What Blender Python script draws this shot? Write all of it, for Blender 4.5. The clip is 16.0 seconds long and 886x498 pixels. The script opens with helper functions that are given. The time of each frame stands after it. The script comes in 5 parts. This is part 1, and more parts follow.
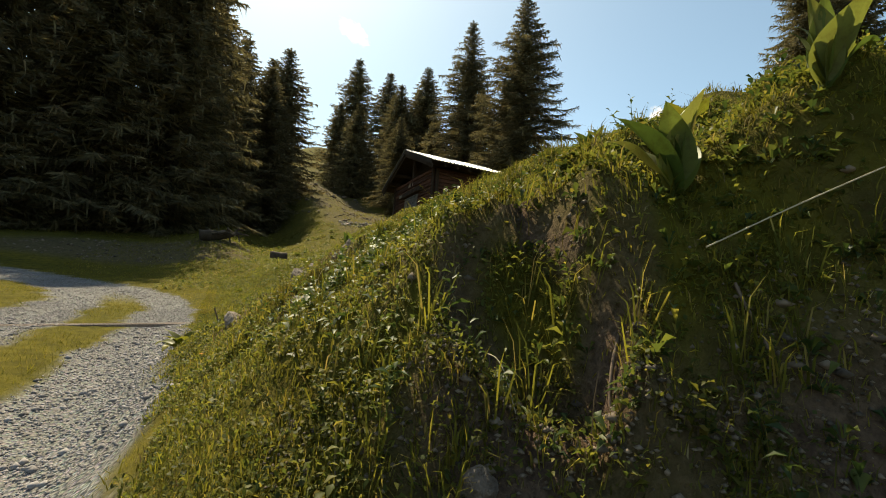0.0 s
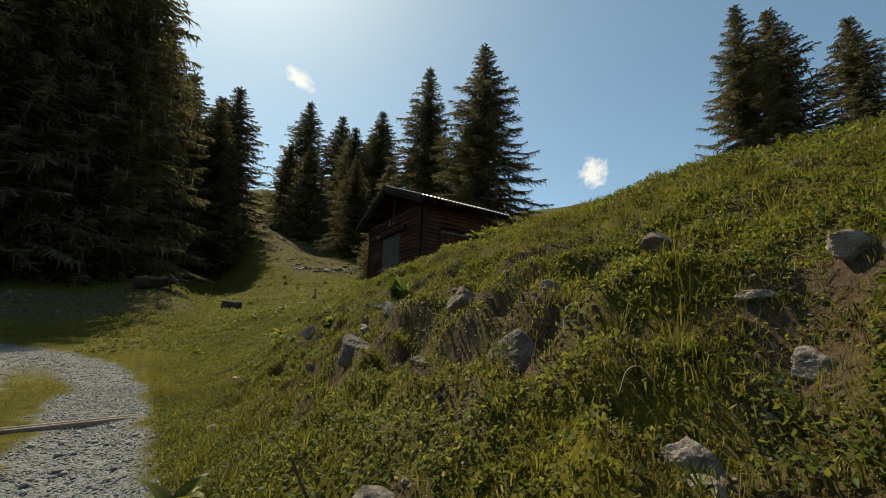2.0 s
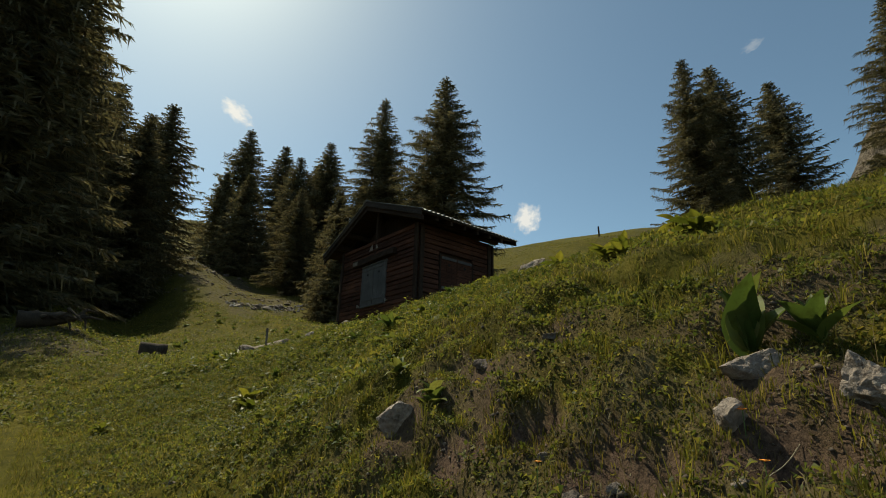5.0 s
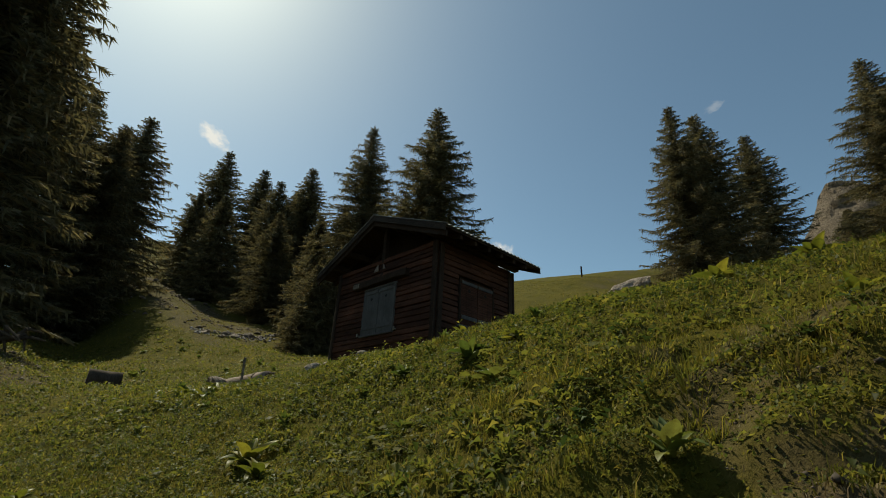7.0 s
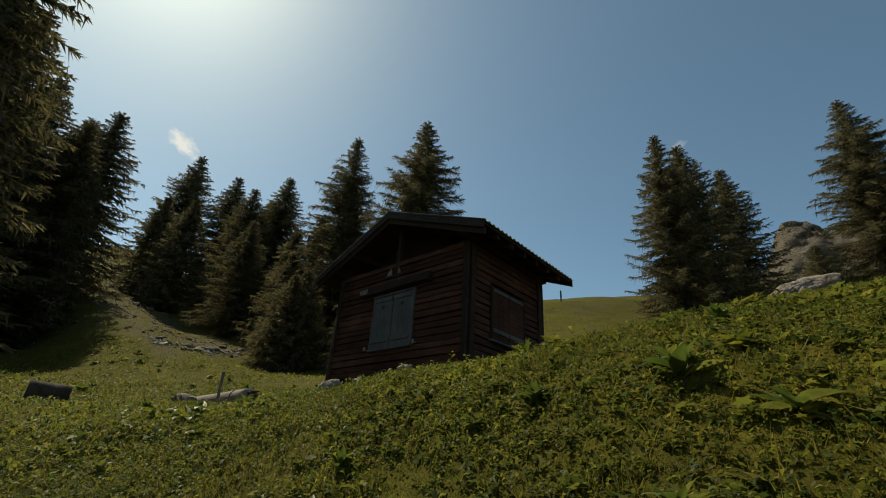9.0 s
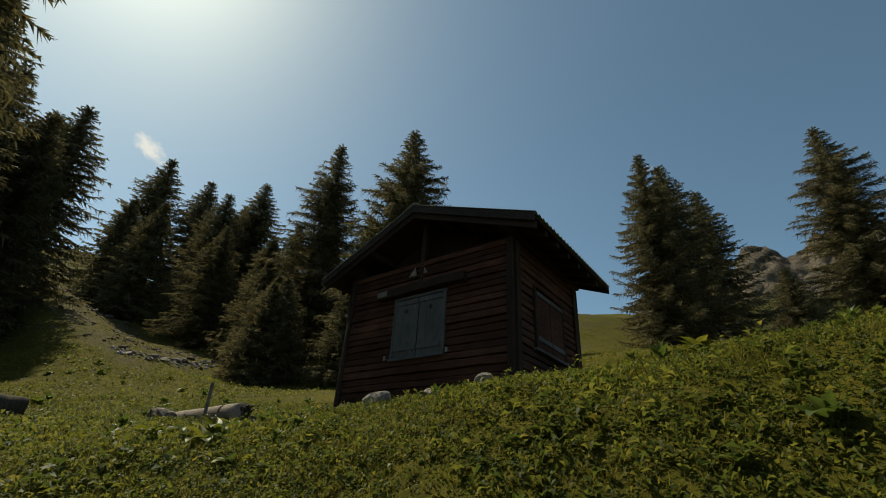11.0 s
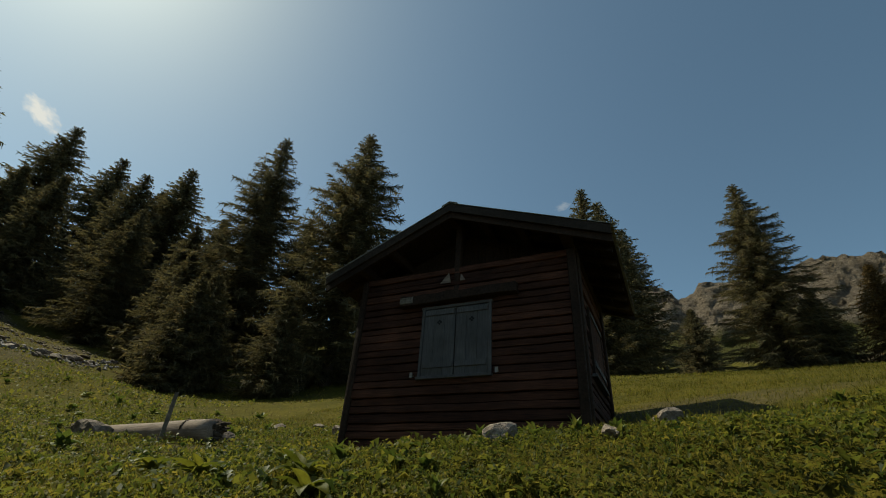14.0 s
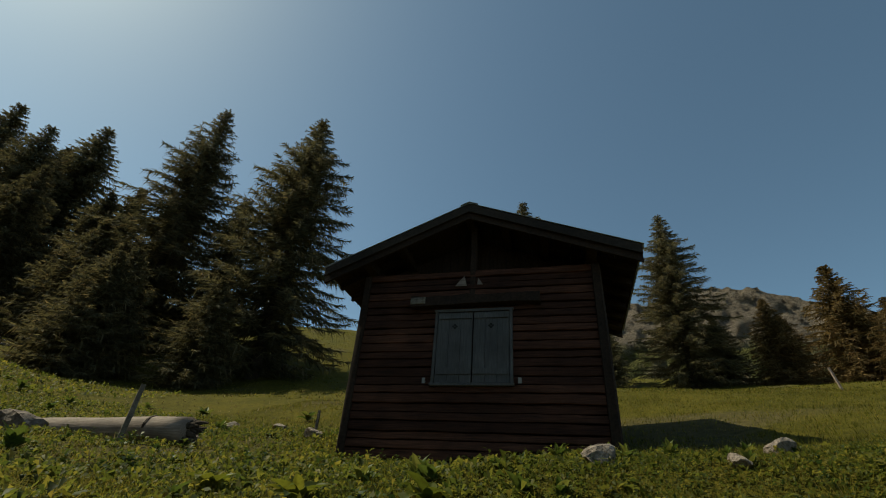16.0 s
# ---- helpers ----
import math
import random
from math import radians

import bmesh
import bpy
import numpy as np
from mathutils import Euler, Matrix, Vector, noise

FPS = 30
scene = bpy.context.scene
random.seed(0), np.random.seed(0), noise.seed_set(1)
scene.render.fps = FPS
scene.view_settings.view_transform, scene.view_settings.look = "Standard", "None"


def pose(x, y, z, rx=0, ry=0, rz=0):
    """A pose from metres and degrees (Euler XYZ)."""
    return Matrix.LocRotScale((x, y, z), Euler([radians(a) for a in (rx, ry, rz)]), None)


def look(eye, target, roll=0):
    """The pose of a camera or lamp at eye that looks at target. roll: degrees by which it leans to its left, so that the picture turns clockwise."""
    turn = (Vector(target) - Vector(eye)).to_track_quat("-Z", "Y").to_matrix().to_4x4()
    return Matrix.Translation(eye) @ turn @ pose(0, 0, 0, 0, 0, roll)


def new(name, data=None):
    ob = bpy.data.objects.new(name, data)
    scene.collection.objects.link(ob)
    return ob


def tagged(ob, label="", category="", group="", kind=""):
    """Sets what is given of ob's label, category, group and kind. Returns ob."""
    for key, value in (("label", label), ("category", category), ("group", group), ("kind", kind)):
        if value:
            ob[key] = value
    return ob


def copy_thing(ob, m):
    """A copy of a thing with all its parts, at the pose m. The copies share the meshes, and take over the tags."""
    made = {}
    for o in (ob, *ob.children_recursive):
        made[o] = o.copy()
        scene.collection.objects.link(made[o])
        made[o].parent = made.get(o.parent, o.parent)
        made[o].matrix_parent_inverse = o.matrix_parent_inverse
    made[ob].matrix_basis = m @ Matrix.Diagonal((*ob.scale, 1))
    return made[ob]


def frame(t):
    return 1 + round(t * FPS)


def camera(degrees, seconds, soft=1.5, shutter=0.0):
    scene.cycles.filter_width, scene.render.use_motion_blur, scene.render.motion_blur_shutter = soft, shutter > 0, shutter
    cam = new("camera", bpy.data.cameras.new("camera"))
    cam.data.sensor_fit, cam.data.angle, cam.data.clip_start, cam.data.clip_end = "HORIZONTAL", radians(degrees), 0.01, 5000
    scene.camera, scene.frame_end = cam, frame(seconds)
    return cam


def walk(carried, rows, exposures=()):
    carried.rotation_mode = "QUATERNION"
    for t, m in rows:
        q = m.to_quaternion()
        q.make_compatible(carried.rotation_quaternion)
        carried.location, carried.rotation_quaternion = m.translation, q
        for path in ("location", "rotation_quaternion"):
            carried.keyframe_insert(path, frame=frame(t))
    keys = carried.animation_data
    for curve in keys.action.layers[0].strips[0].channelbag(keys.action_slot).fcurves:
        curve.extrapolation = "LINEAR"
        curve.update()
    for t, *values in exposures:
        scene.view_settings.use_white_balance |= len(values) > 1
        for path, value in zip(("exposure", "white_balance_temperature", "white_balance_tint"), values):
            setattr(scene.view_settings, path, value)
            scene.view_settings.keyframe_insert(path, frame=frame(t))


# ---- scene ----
cam = camera(88.9, 16.0, soft=1.0)
PATH = [
    (0, (0.471, -0.561, 1.138), (1.333, 1.228, 1.376), 3.8),
    (0.5, (0.332, -0.098, 1.205), (1.245, 1.657, 1.5), 3.7),
    (1, (0.242, 0.372, 1.221), (1.209, 2.086, 1.578), 3.1),
    (1.5, (0.158, 0.832, 1.25), (1.152, 2.52, 1.653), 2.4),
    (2, (0.101, 1.273, 1.295), (1.142, 2.923, 1.735), 2.1),
    (2.5, (0.086, 1.774, 1.356), (1.168, 3.389, 1.826), 2.1),
    (3, (0.05, 2.247, 1.407), (1.179, 3.814, 1.923), 2.2),
    (3.5, (0.038, 2.723, 1.428), (1.207, 4.246, 1.988), 1.8),
    (4, (0.058, 3.19, 1.446), (1.247, 4.689, 2.028), 1.6),
    (4.5, (0.126, 3.659, 1.477), (1.345, 5.132, 2.066), 1.3),
    (5, (0.229, 4.098, 1.523), (1.459, 5.547, 2.145), 1.2),
    (7.5, (0.429, 6.168, 1.667), (1.708, 7.474, 2.478), 3.1),
    (8, (0.465, 6.591, 1.673), (1.744, 7.878, 2.515), 3.4),
    (8.5, (0.511, 6.971, 1.695), (1.825, 8.22, 2.541), 3.2),
    (9, (0.578, 7.372, 1.758), (1.913, 8.583, 2.626), 3.7),
    (11.5, (0.645, 9.072, 1.847), (2.049, 10.128, 2.802), 3.3),
    (12, (0.641, 9.399, 1.89), (2.065, 10.404, 2.87), 3.2),
    (12.5, (0.579, 9.691, 1.905), (2.024, 10.644, 2.906), 3.5),
    (13, (0.535, 10.022, 1.899), (2.013, 10.918, 2.905), 3.6),
    (13.5, (0.488, 10.398, 1.943), (1.996, 11.239, 2.952), 3.7),
    (14, (0.408, 10.745, 1.97), (1.94, 11.533, 2.986), 4.1),
    (14.5, (0.379, 11.085, 1.961), (1.952, 11.803, 2.966), 4.8),
    (15, (0.341, 11.423, 2.0), (1.939, 12.071, 3.013), 5.2),
    (15.5, (0.229, 11.782, 2.027), (1.844, 12.357, 3.058), 5.0),
    (16, (0.195, 12.104, 2.041), (1.836, 12.584, 3.078), 4.5),
]
walk(cam, [(t, look(eye, target, roll)) for t, eye, target, roll in PATH], [(0.0, 1.0, 7900, 2.0), (1.0, 0.5, 7200, 0.0), (2.5, 0.38, 7050, -1.5), (5.0, 0.17, 7000, -2.0), (9.0, 0.04, 6950, -3.0), (16.0, -0.05, 6900, -4.0)])

# ---- world, sun, exposure ----
SUN_AZ, SUN_EL = -1.0, 53.5
sun_dir = Vector((math.sin(radians(SUN_AZ)) * math.cos(radians(SUN_EL)), math.cos(radians(SUN_AZ)) * math.cos(radians(SUN_EL)), math.sin(radians(SUN_EL))))
world = bpy.data.worlds.new("sky")
scene.world = world
world.use_nodes = True
wn = world.node_tree
sky = wn.nodes.new("ShaderNodeTexSky")
sky.sky_type = "NISHITA"
sky.sun_disc = False
sky.sun_elevation, sky.sun_rotation = radians(SUN_EL), radians(SUN_AZ)
sky.altitude, sky.air_density, sky.dust_density, sky.ozone_density = 1500, 0.8, 2.0, 0.7
hue = wn.nodes.new("ShaderNodeMix")
hue.data_type, hue.blend_type = "RGBA", "MULTIPLY"
hue.inputs[0].default_value, hue.inputs[7].default_value = 1.0, (0.93, 1.0, 0.92, 1)
wn.links.new(sky.outputs[0], hue.inputs[6])
wn.links.new(hue.outputs[2], wn.nodes["Background"].inputs[0])
wn.nodes["Background"].inputs[1].default_value = 0.14
sun = new("sun", bpy.data.lights.new("sun", "SUN"))
sun.data.energy, sun.data.angle, sun.data.color = 4.5, radians(0.53), (1.0, 0.92, 0.76)
sun.matrix_world = look(sun_dir * 200, (0, 0, 0))


# ---- materials ----
def material(name, rough=0.8, metal=0.0):
    m = bpy.data.materials.new(name)
    m.use_nodes = True
    b = m.node_tree.nodes["Principled BSDF"]
    b.inputs["Roughness"].default_value, b.inputs["Metallic"].default_value = rough, metal
    return m, m.node_tree, b


def node(nt, kind, **values):
    n = nt.nodes.new(kind)
    for k, v in values.items():
        n.inputs[k.replace("_", " ")].default_value = v
    return n


def ramp(nt, fac, stops):
    n = nt.nodes.new("ShaderNodeValToRGB")
    while len(n.color_ramp.elements) < len(stops):
        n.color_ramp.elements.new(0.5)
    for e, (p, c) in zip(n.color_ramp.elements, stops):
        e.position, e.color = p, (*c, 1) if len(c) == 3 else c
    nt.links.new(fac, n.inputs[0])
    return n.outputs[0]


def noise_tex(nt, scale, detail=4.0, rough=0.6, vec=None, stretch=None):
    n = node(nt, "ShaderNodeTexNoise", Scale=scale, Detail=detail, Roughness=rough)
    if vec is None:
        vec = nt.nodes.new("ShaderNodeTexCoord").outputs["Object"]
    if stretch:
        mp = nt.nodes.new("ShaderNodeMapping")
        mp.inputs["Scale"].default_value = stretch
        nt.links.new(vec, mp.inputs[0])
        vec = mp.outputs[0]
    nt.links.new(vec, n.inputs["Vector"])
    return n.outputs[0]


def mix(nt, fac, a, b, mode="MIX"):
    n = nt.nodes.new("ShaderNodeMix")
    n.data_type, n.blend_type = "RGBA", mode
    for sock, v in ((n.inputs[0], fac), (n.inputs[6], a), (n.inputs[7], b)):
        if isinstance(v, (int, float)):
            sock.default_value = v
        elif isinstance(v, tuple):
            sock.default_value = (*v, 1)
        else:
            nt.links.new(v, sock)
    return n.outputs[2]


def bump(nt, b, height_out, strength, dist):
    n = node(nt, "ShaderNodeBump", Strength=strength, Distance=dist)
    nt.links.new(height_out, n.inputs["Height"])
    nt.links.new(n.outputs[0], b.inputs["Normal"])


def leafy(name, stops, rough=0.55, trans=0.35, island=True, spec=0.35):
    """Leaf, blade or needle stuff: colour by piece, light passing through."""
    m, nt, b = material(name, rough)
    if island:
        r = nt.nodes.new("ShaderNodeNewGeometry").outputs["Random Per Island"]
    else:
        r = nt.nodes.new("ShaderNodeObjectInfo").outputs["Random"]
    col = ramp(nt, r, stops)
    big = noise_tex(nt, 0.6, 3)
    col = mix(nt, 0.55, col, ramp(nt, big, [(0.3, (0.45, 0.5, 0.4)), (0.7, (1.15, 1.1, 0.9))]), "MULTIPLY")
    patch = noise_tex(nt, 4.5, 4, 0.7)
    col = mix(nt, 0.8, col, ramp(nt, patch, [(0.32, (0.62, 0.5, 0.42)), (0.5, (1.0, 1.0, 1.0)), (0.75, (1.12, 1.1, 0.95))]), "MULTIPLY")
    nt.links.new(col, b.inputs["Base Color"])
    b.inputs["Specular IOR Level"].default_value = spec
    if trans:
        t = nt.nodes.new("ShaderNodeBsdfTranslucent")
        tc = mix(nt, 1.0, col, (1.22, 1.22, 0.95), "MULTIPLY")
        nt.links.new(tc, t.inputs[0])
        mx = node(nt, "ShaderNodeMixShader", Fac=trans)
        nt.links.new(b.outputs[0], mx.inputs[1])
        nt.links.new(t.outputs[0], mx.inputs[2])
        nt.links.new(mx.outputs[0], nt.nodes["Material Output"].inputs[0])
    return m


def wood(name, dark, light, grain=(2, 30, 30), rough=0.75, vary=0.5):
    m, nt, b = material(name, rough)
    rnd = nt.nodes.new("ShaderNodeObjectInfo").outputs["Random"]
    g = noise_tex(nt, 3.0, 6, 0.65, None, grain)
    col = ramp(nt, g, [(0.3, dark), (0.72, light)])
    st = noise_tex(nt, 1.7, 4)
    col = mix(nt, 0.7, col, ramp(nt, st, [(0.35, (0.45, 0.42, 0.4)), (0.65, (1.1, 1.05, 1.0))]), "MULTIPLY")
    col = mix(nt, vary, col, ramp(nt, rnd, [(0.0, (0.55, 0.52, 0.5)), (1.0, (1.25, 1.2, 1.15))]), "MULTIPLY")
    nt.links.new(col, b.inputs["Base Color"])
    b.inputs["Specular IOR Level"].default_value = 0.18
    bump(nt, b, g, 0.6, 0.01)
    return m


def stone(name, dark, light, patch, scale=9.0):
    m, nt, b = material(name, 0.9)
    n1 = noise_tex(nt, scale, 8, 0.65)
    n2 = noise_tex(nt, scale * 0.35, 4)
    col = ramp(nt, n1, [(0.3, dark), (0.62, light)])
    col = mix(nt, ramp(nt, n2, [(0.5, (0, 0, 0)), (0.66, (0.8, 0.8, 0.8))]), col, patch)
    rnd = nt.nodes.new("ShaderNodeObjectInfo").outputs["Random"]
    col = mix(nt, 0.5, col, ramp(nt, rnd, [(0, (0.6, 0.58, 0.55)), (1, (1.2, 1.2, 1.2))]), "MULTIPLY")
    nt.links.new(col, b.inputs["Base Color"])
    bump(nt, b, n1, 1.0, 0.06)
    return m


GREEN = [(0.0, (0.066, 0.07, 0.018)), (0.35, (0.13, 0.125, 0.026)), (0.7, (0.2, 0.18, 0.035)), (0.9, (0.24, 0.185, 0.05)), (1.0, (0.31, 0.23, 0.1))]
M_GRASS = leafy("grass_blade", GREEN, 0.7, 0.52, True, 0.1)
M_HERB = leafy("herb_leaf", [(0.0, (0.055, 0.074, 0.021)), (0.45, (0.108, 0.118, 0.028)), (0.85, (0.175, 0.165, 0.038)), (1.0, (0.24, 0.195, 0.05))], 0.55, 0.56, True, 0.16)
# dark green leaves; on the bank this colour also imitates shade
M_HERB_DARK_AND_SHADED = leafy("dark_and_shaded_herb_leaf", [(0.0, (0.028, 0.05, 0.018)), (0.5, (0.055, 0.08, 0.024)), (1.0, (0.11, 0.125, 0.034))], 0.5, 0.38, True, 0.18)
M_DRY = leafy("dry_stalk", [(0.0, (0.09, 0.062, 0.035)), (0.6, (0.19, 0.14, 0.08)), (1.0, (0.36, 0.3, 0.2))], 0.8, 0.3)
M_GENTIAN = leafy("gentian_leaf", [(0.0, (0.07, 0.105, 0.025)), (0.6, (0.13, 0.155, 0.04)), (1.0, (0.22, 0.21, 0.06))], 0.5, 0.4, False, 0.25)
M_GENTIAN_YELLOW = leafy("yellow_gentian_leaf", [(0.0, (0.09, 0.105, 0.018)), (0.6, (0.15, 0.15, 0.026)), (1.0, (0.24, 0.21, 0.036))], 0.45, 0.5, False, 0.25)
M_NEEDLE = leafy("spruce_needles", [(0.0, (0.078, 0.07, 0.047)), (0.5, (0.135, 0.116, 0.074)), (0.9, (0.19, 0.157, 0.1)), (1.0, (0.24, 0.17, 0.108))], 0.8, 0.4, True, 0.15)
M_NEEDLE_BROWN = leafy("brown_needles", [(0.0, (0.09, 0.065, 0.034)), (0.6, (0.17, 0.115, 0.058)), (1.0, (0.24, 0.155, 0.08))], 0.85, 0.35, True, 0.1)
M_BARK = wood("bark", (0.035, 0.026, 0.02), (0.11, 0.085, 0.065), (14, 14, 3), 0.95, 0.3)
M_PLANK = wood("weathered_red_brown_plank", (0.014, 0.006, 0.004), (0.15, 0.062, 0.038), (34, 1.1, 34), 0.8, 1.0)
M_PLANK_SIDE = wood("weathered_side_plank", (0.014, 0.006, 0.004), (0.14, 0.058, 0.036), (1.1, 34, 34), 0.8, 1.0)
M_DARKWOOD = wood("dark_timber", (0.014, 0.009, 0.0065), (0.058, 0.035, 0.024), (10, 10, 10), 0.8, 0.3)
M_GREYWOOD = wood("grey_weathered_timber", (0.09, 0.075, 0.06), (0.28, 0.25, 0.22), (10, 10, 10), 0.85, 0.2)
M_SHUTTER = wood("grey_painted_shutter", (0.07, 0.068, 0.071), (0.14, 0.135, 0.139), (22, 22, 1.6), 0.6, 0.15)
M_LOG = wood("peeled_log", (0.16, 0.12, 0.1), (0.38, 0.3, 0.255), (18, 1.2, 18), 0.75, 0.1)
M_ROCK = stone("limestone", (0.095, 0.07, 0.056), (0.42, 0.335, 0.28), (0.13, 0.085, 0.055), 16.0)
M_MOSSROCK = stone("mossy_rock", (0.075, 0.05, 0.036), (0.23, 0.165, 0.12), (0.22, 0.09, 0.025), 12.0)
M_SOILROCK = stone("earthy_rock", (0.06, 0.043, 0.034), (0.22, 0.165, 0.135), (0.075, 0.05, 0.028), 12.0)


def roof_material():
    m, nt, b = material("weathered_roof_sheet", 0.5, 0.0)
    n = noise_tex(nt, 2.5, 6, 0.7, None, (1, 6, 1))
    nt.links.new(ramp(nt, n, [(0.3, (0.14, 0.13, 0.12)), (0.7, (0.33, 0.33, 0.31))]), b.inputs["Base Color"])
    bump(nt, b, n, 0.3, 0.004)
    return m


M_ROOF = roof_material()
M_IRON = material("rusty_iron", 0.6, 0.7)[0]
M_IRON.node_tree.nodes["Principled BSDF"].inputs["Base Color"].default_value = (0.3, 0.27, 0.24, 1)


def ground_material():
    m, nt, b = material("meadow_and_track", 1.0)
    b.inputs["Specular IOR Level"].default_value = 0.08
    at = nt.nodes.new("ShaderNodeAttribute")
    at.attribute_name = "cover"
    sep = nt.nodes.new("ShaderNodeSeparateColor")
    nt.links.new(at.outputs["Color"], sep.inputs[0])
    road, soil, dry = sep.outputs[0], sep.outputs[1], sep.outputs[2]
    fine, mid, wide = noise_tex(nt, 60, 6, 0.7), noise_tex(nt, 7, 6, 0.65), noise_tex(nt, 0.8, 4)
    green = ramp(nt, mid, [(0.28, (0.044, 0.039, 0.008)), (0.55, (0.092, 0.079, 0.012)), (0.8, (0.14, 0.112, 0.022))])
    green = mix(nt, 0.6, green, ramp(nt, wide, [(0.3, (0.55, 0.6, 0.45)), (0.7, (1.25, 1.15, 0.9))]), "MULTIPLY")
    earth = ramp(nt, fine, [(0.3, (0.034, 0.022, 0.016)), (0.7, (0.14, 0.09, 0.064))])
    straw = ramp(nt, mid, [(0.3, (0.045, 0.036, 0.018)), (0.7, (0.12, 0.092, 0.055))])
    vor = node(nt, "ShaderNodeTexVoronoi", Scale=58)
    nt.links.new(nt.nodes.new("ShaderNodeTexCoord").outputs["Object"], vor.inputs["Vector"])
    pebble = mix(nt, 0.75, ramp(nt, mid, [(0.3, (0.125, 0.112, 0.112)), (0.7, (0.235, 0.215, 0.217))]), vor.outputs["Color"], "SOFT_LIGHT")
    hue = nt.nodes.new("ShaderNodeHueSaturation")
    hue.inputs["Saturation"].default_value = 0.3
    nt.links.new(pebble, hue.inputs["Color"])
    grav = mix(nt, ramp(nt, vor.outputs["Distance"], [(0.2, (0, 0, 0)), (0.65, (0.75, 0.75, 0.75))]), hue.outputs[0], (0.12, 0.11, 0.1))
    col = mix(nt, dry, green, straw)
    col = mix(nt, soil, col, earth)
    col = mix(nt, road, col, grav)
    nt.links.new(col, b.inputs["Base Color"])
    h = mix(nt, road, fine, vor.outputs["Distance"])
    bump(nt, b, h, 0.7, 0.025)
    return m


M_GROUND = ground_material()


# ---- mesh helpers ----
def vnoise(x, y, scale, seed):
    """Smooth value noise in 0..1 over arrays."""
    x, y = np.asarray(x, float) / scale + seed * 17.3, np.asarray(y, float) / scale - seed * 9.1
    i, j = np.floor(x), np.floor(y)
    u, v = x - i, y - j
    u, v = u * u * (3 - 2 * u), v * v * (3 - 2 * v)

    def h(a, c):
        s = np.sin(a * 127.1 + c * 311.7 + seed * 74.7) * 43758.5453
        return s - np.floor(s)
    return (h(i, j) * (1 - u) + h(i + 1, j) * u) * (1 - v) + (h(i, j + 1) * (1 - u) + h(i + 1, j + 1) * u) * v


def mesh_from(name, verts, faces, mat=None, smooth=False):
    me = bpy.data.meshes.new(name)
    me.from_pydata(verts, [], faces)
    if mat:
        me.materials.append(mat)
    if smooth:
        me.polygons.foreach_set("use_smooth", [True] * len(me.polygons))
    return me


def fast_mesh(name, verts, sizes_idx, corners, mat, smooth=False):
    """verts (n,3) array, faces all with the same number of corners: (m, corners) array."""
    me = bpy.data.meshes.new(name)
    v, f = np.asarray(verts, np.float32), np.asarray(sizes_idx, np.int32)
    me.vertices.add(len(v))
    me.vertices.foreach_set("co", v.ravel())
    me.loops.add(f.size)
    me.loops.foreach_set("vertex_index", f.ravel())
    me.polygons.add(len(f))
    me.polygons.foreach_set("loop_start", np.arange(0, f.size, corners, dtype=np.int32))
    me.update(calc_edges=True)
    me.materials.append(mat)
    if smooth:
        me.polygons.foreach_set("use_smooth", np.ones(len(f), bool))
    return me


def box_bm(bm, x0, x1, y0, y1, z0, z1):
    vs = [bm.verts.new(p) for p in ((x0, y0, z0), (x1, y0, z0), (x1, y1, z0), (x0, y1, z0), (x0, y0, z1), (x1, y0, z1), (x1, y1, z1), (x0, y1, z1))]
    for f in ((3, 2, 1, 0), (4, 5, 6, 7), (0, 1, 5, 4), (1, 2, 6, 5), (2, 3, 7, 6), (3, 0, 4, 7)):
        bm.faces.new([vs[i] for i in f])
    return vs


def bevelled(bm, width):
    bmesh.ops.bevel(bm, geom=bm.edges[:], offset=width, segments=1, affect="EDGES")


def part(name, bm, mat, parent, label="", smooth=False):
    me = bpy.data.meshes.new(name)
    bm.normal_update()
    bm.to_mesh(me)
    bm.free()
    me.materials.append(mat)
    if smooth:
        me.polygons.foreach_set("use_smooth", [True] * len(me.polygons))
    ob = new(name, me)
    ob.parent = parent
    if label:
        ob["label"] = label
    return ob


def box_part(name, box, mat, parent, label="", bev=0.006, jitter=0.0, rng=None):
    bm = bmesh.new()
    vs = box_bm(bm, *box)
    if jitter:
        for v in vs:
            v.co += Vector([rng.uniform(-jitter, jitter) for _ in range(3)])
    if bev:
        bevelled(bm, bev)
    return part(name, bm, mat, parent, label)


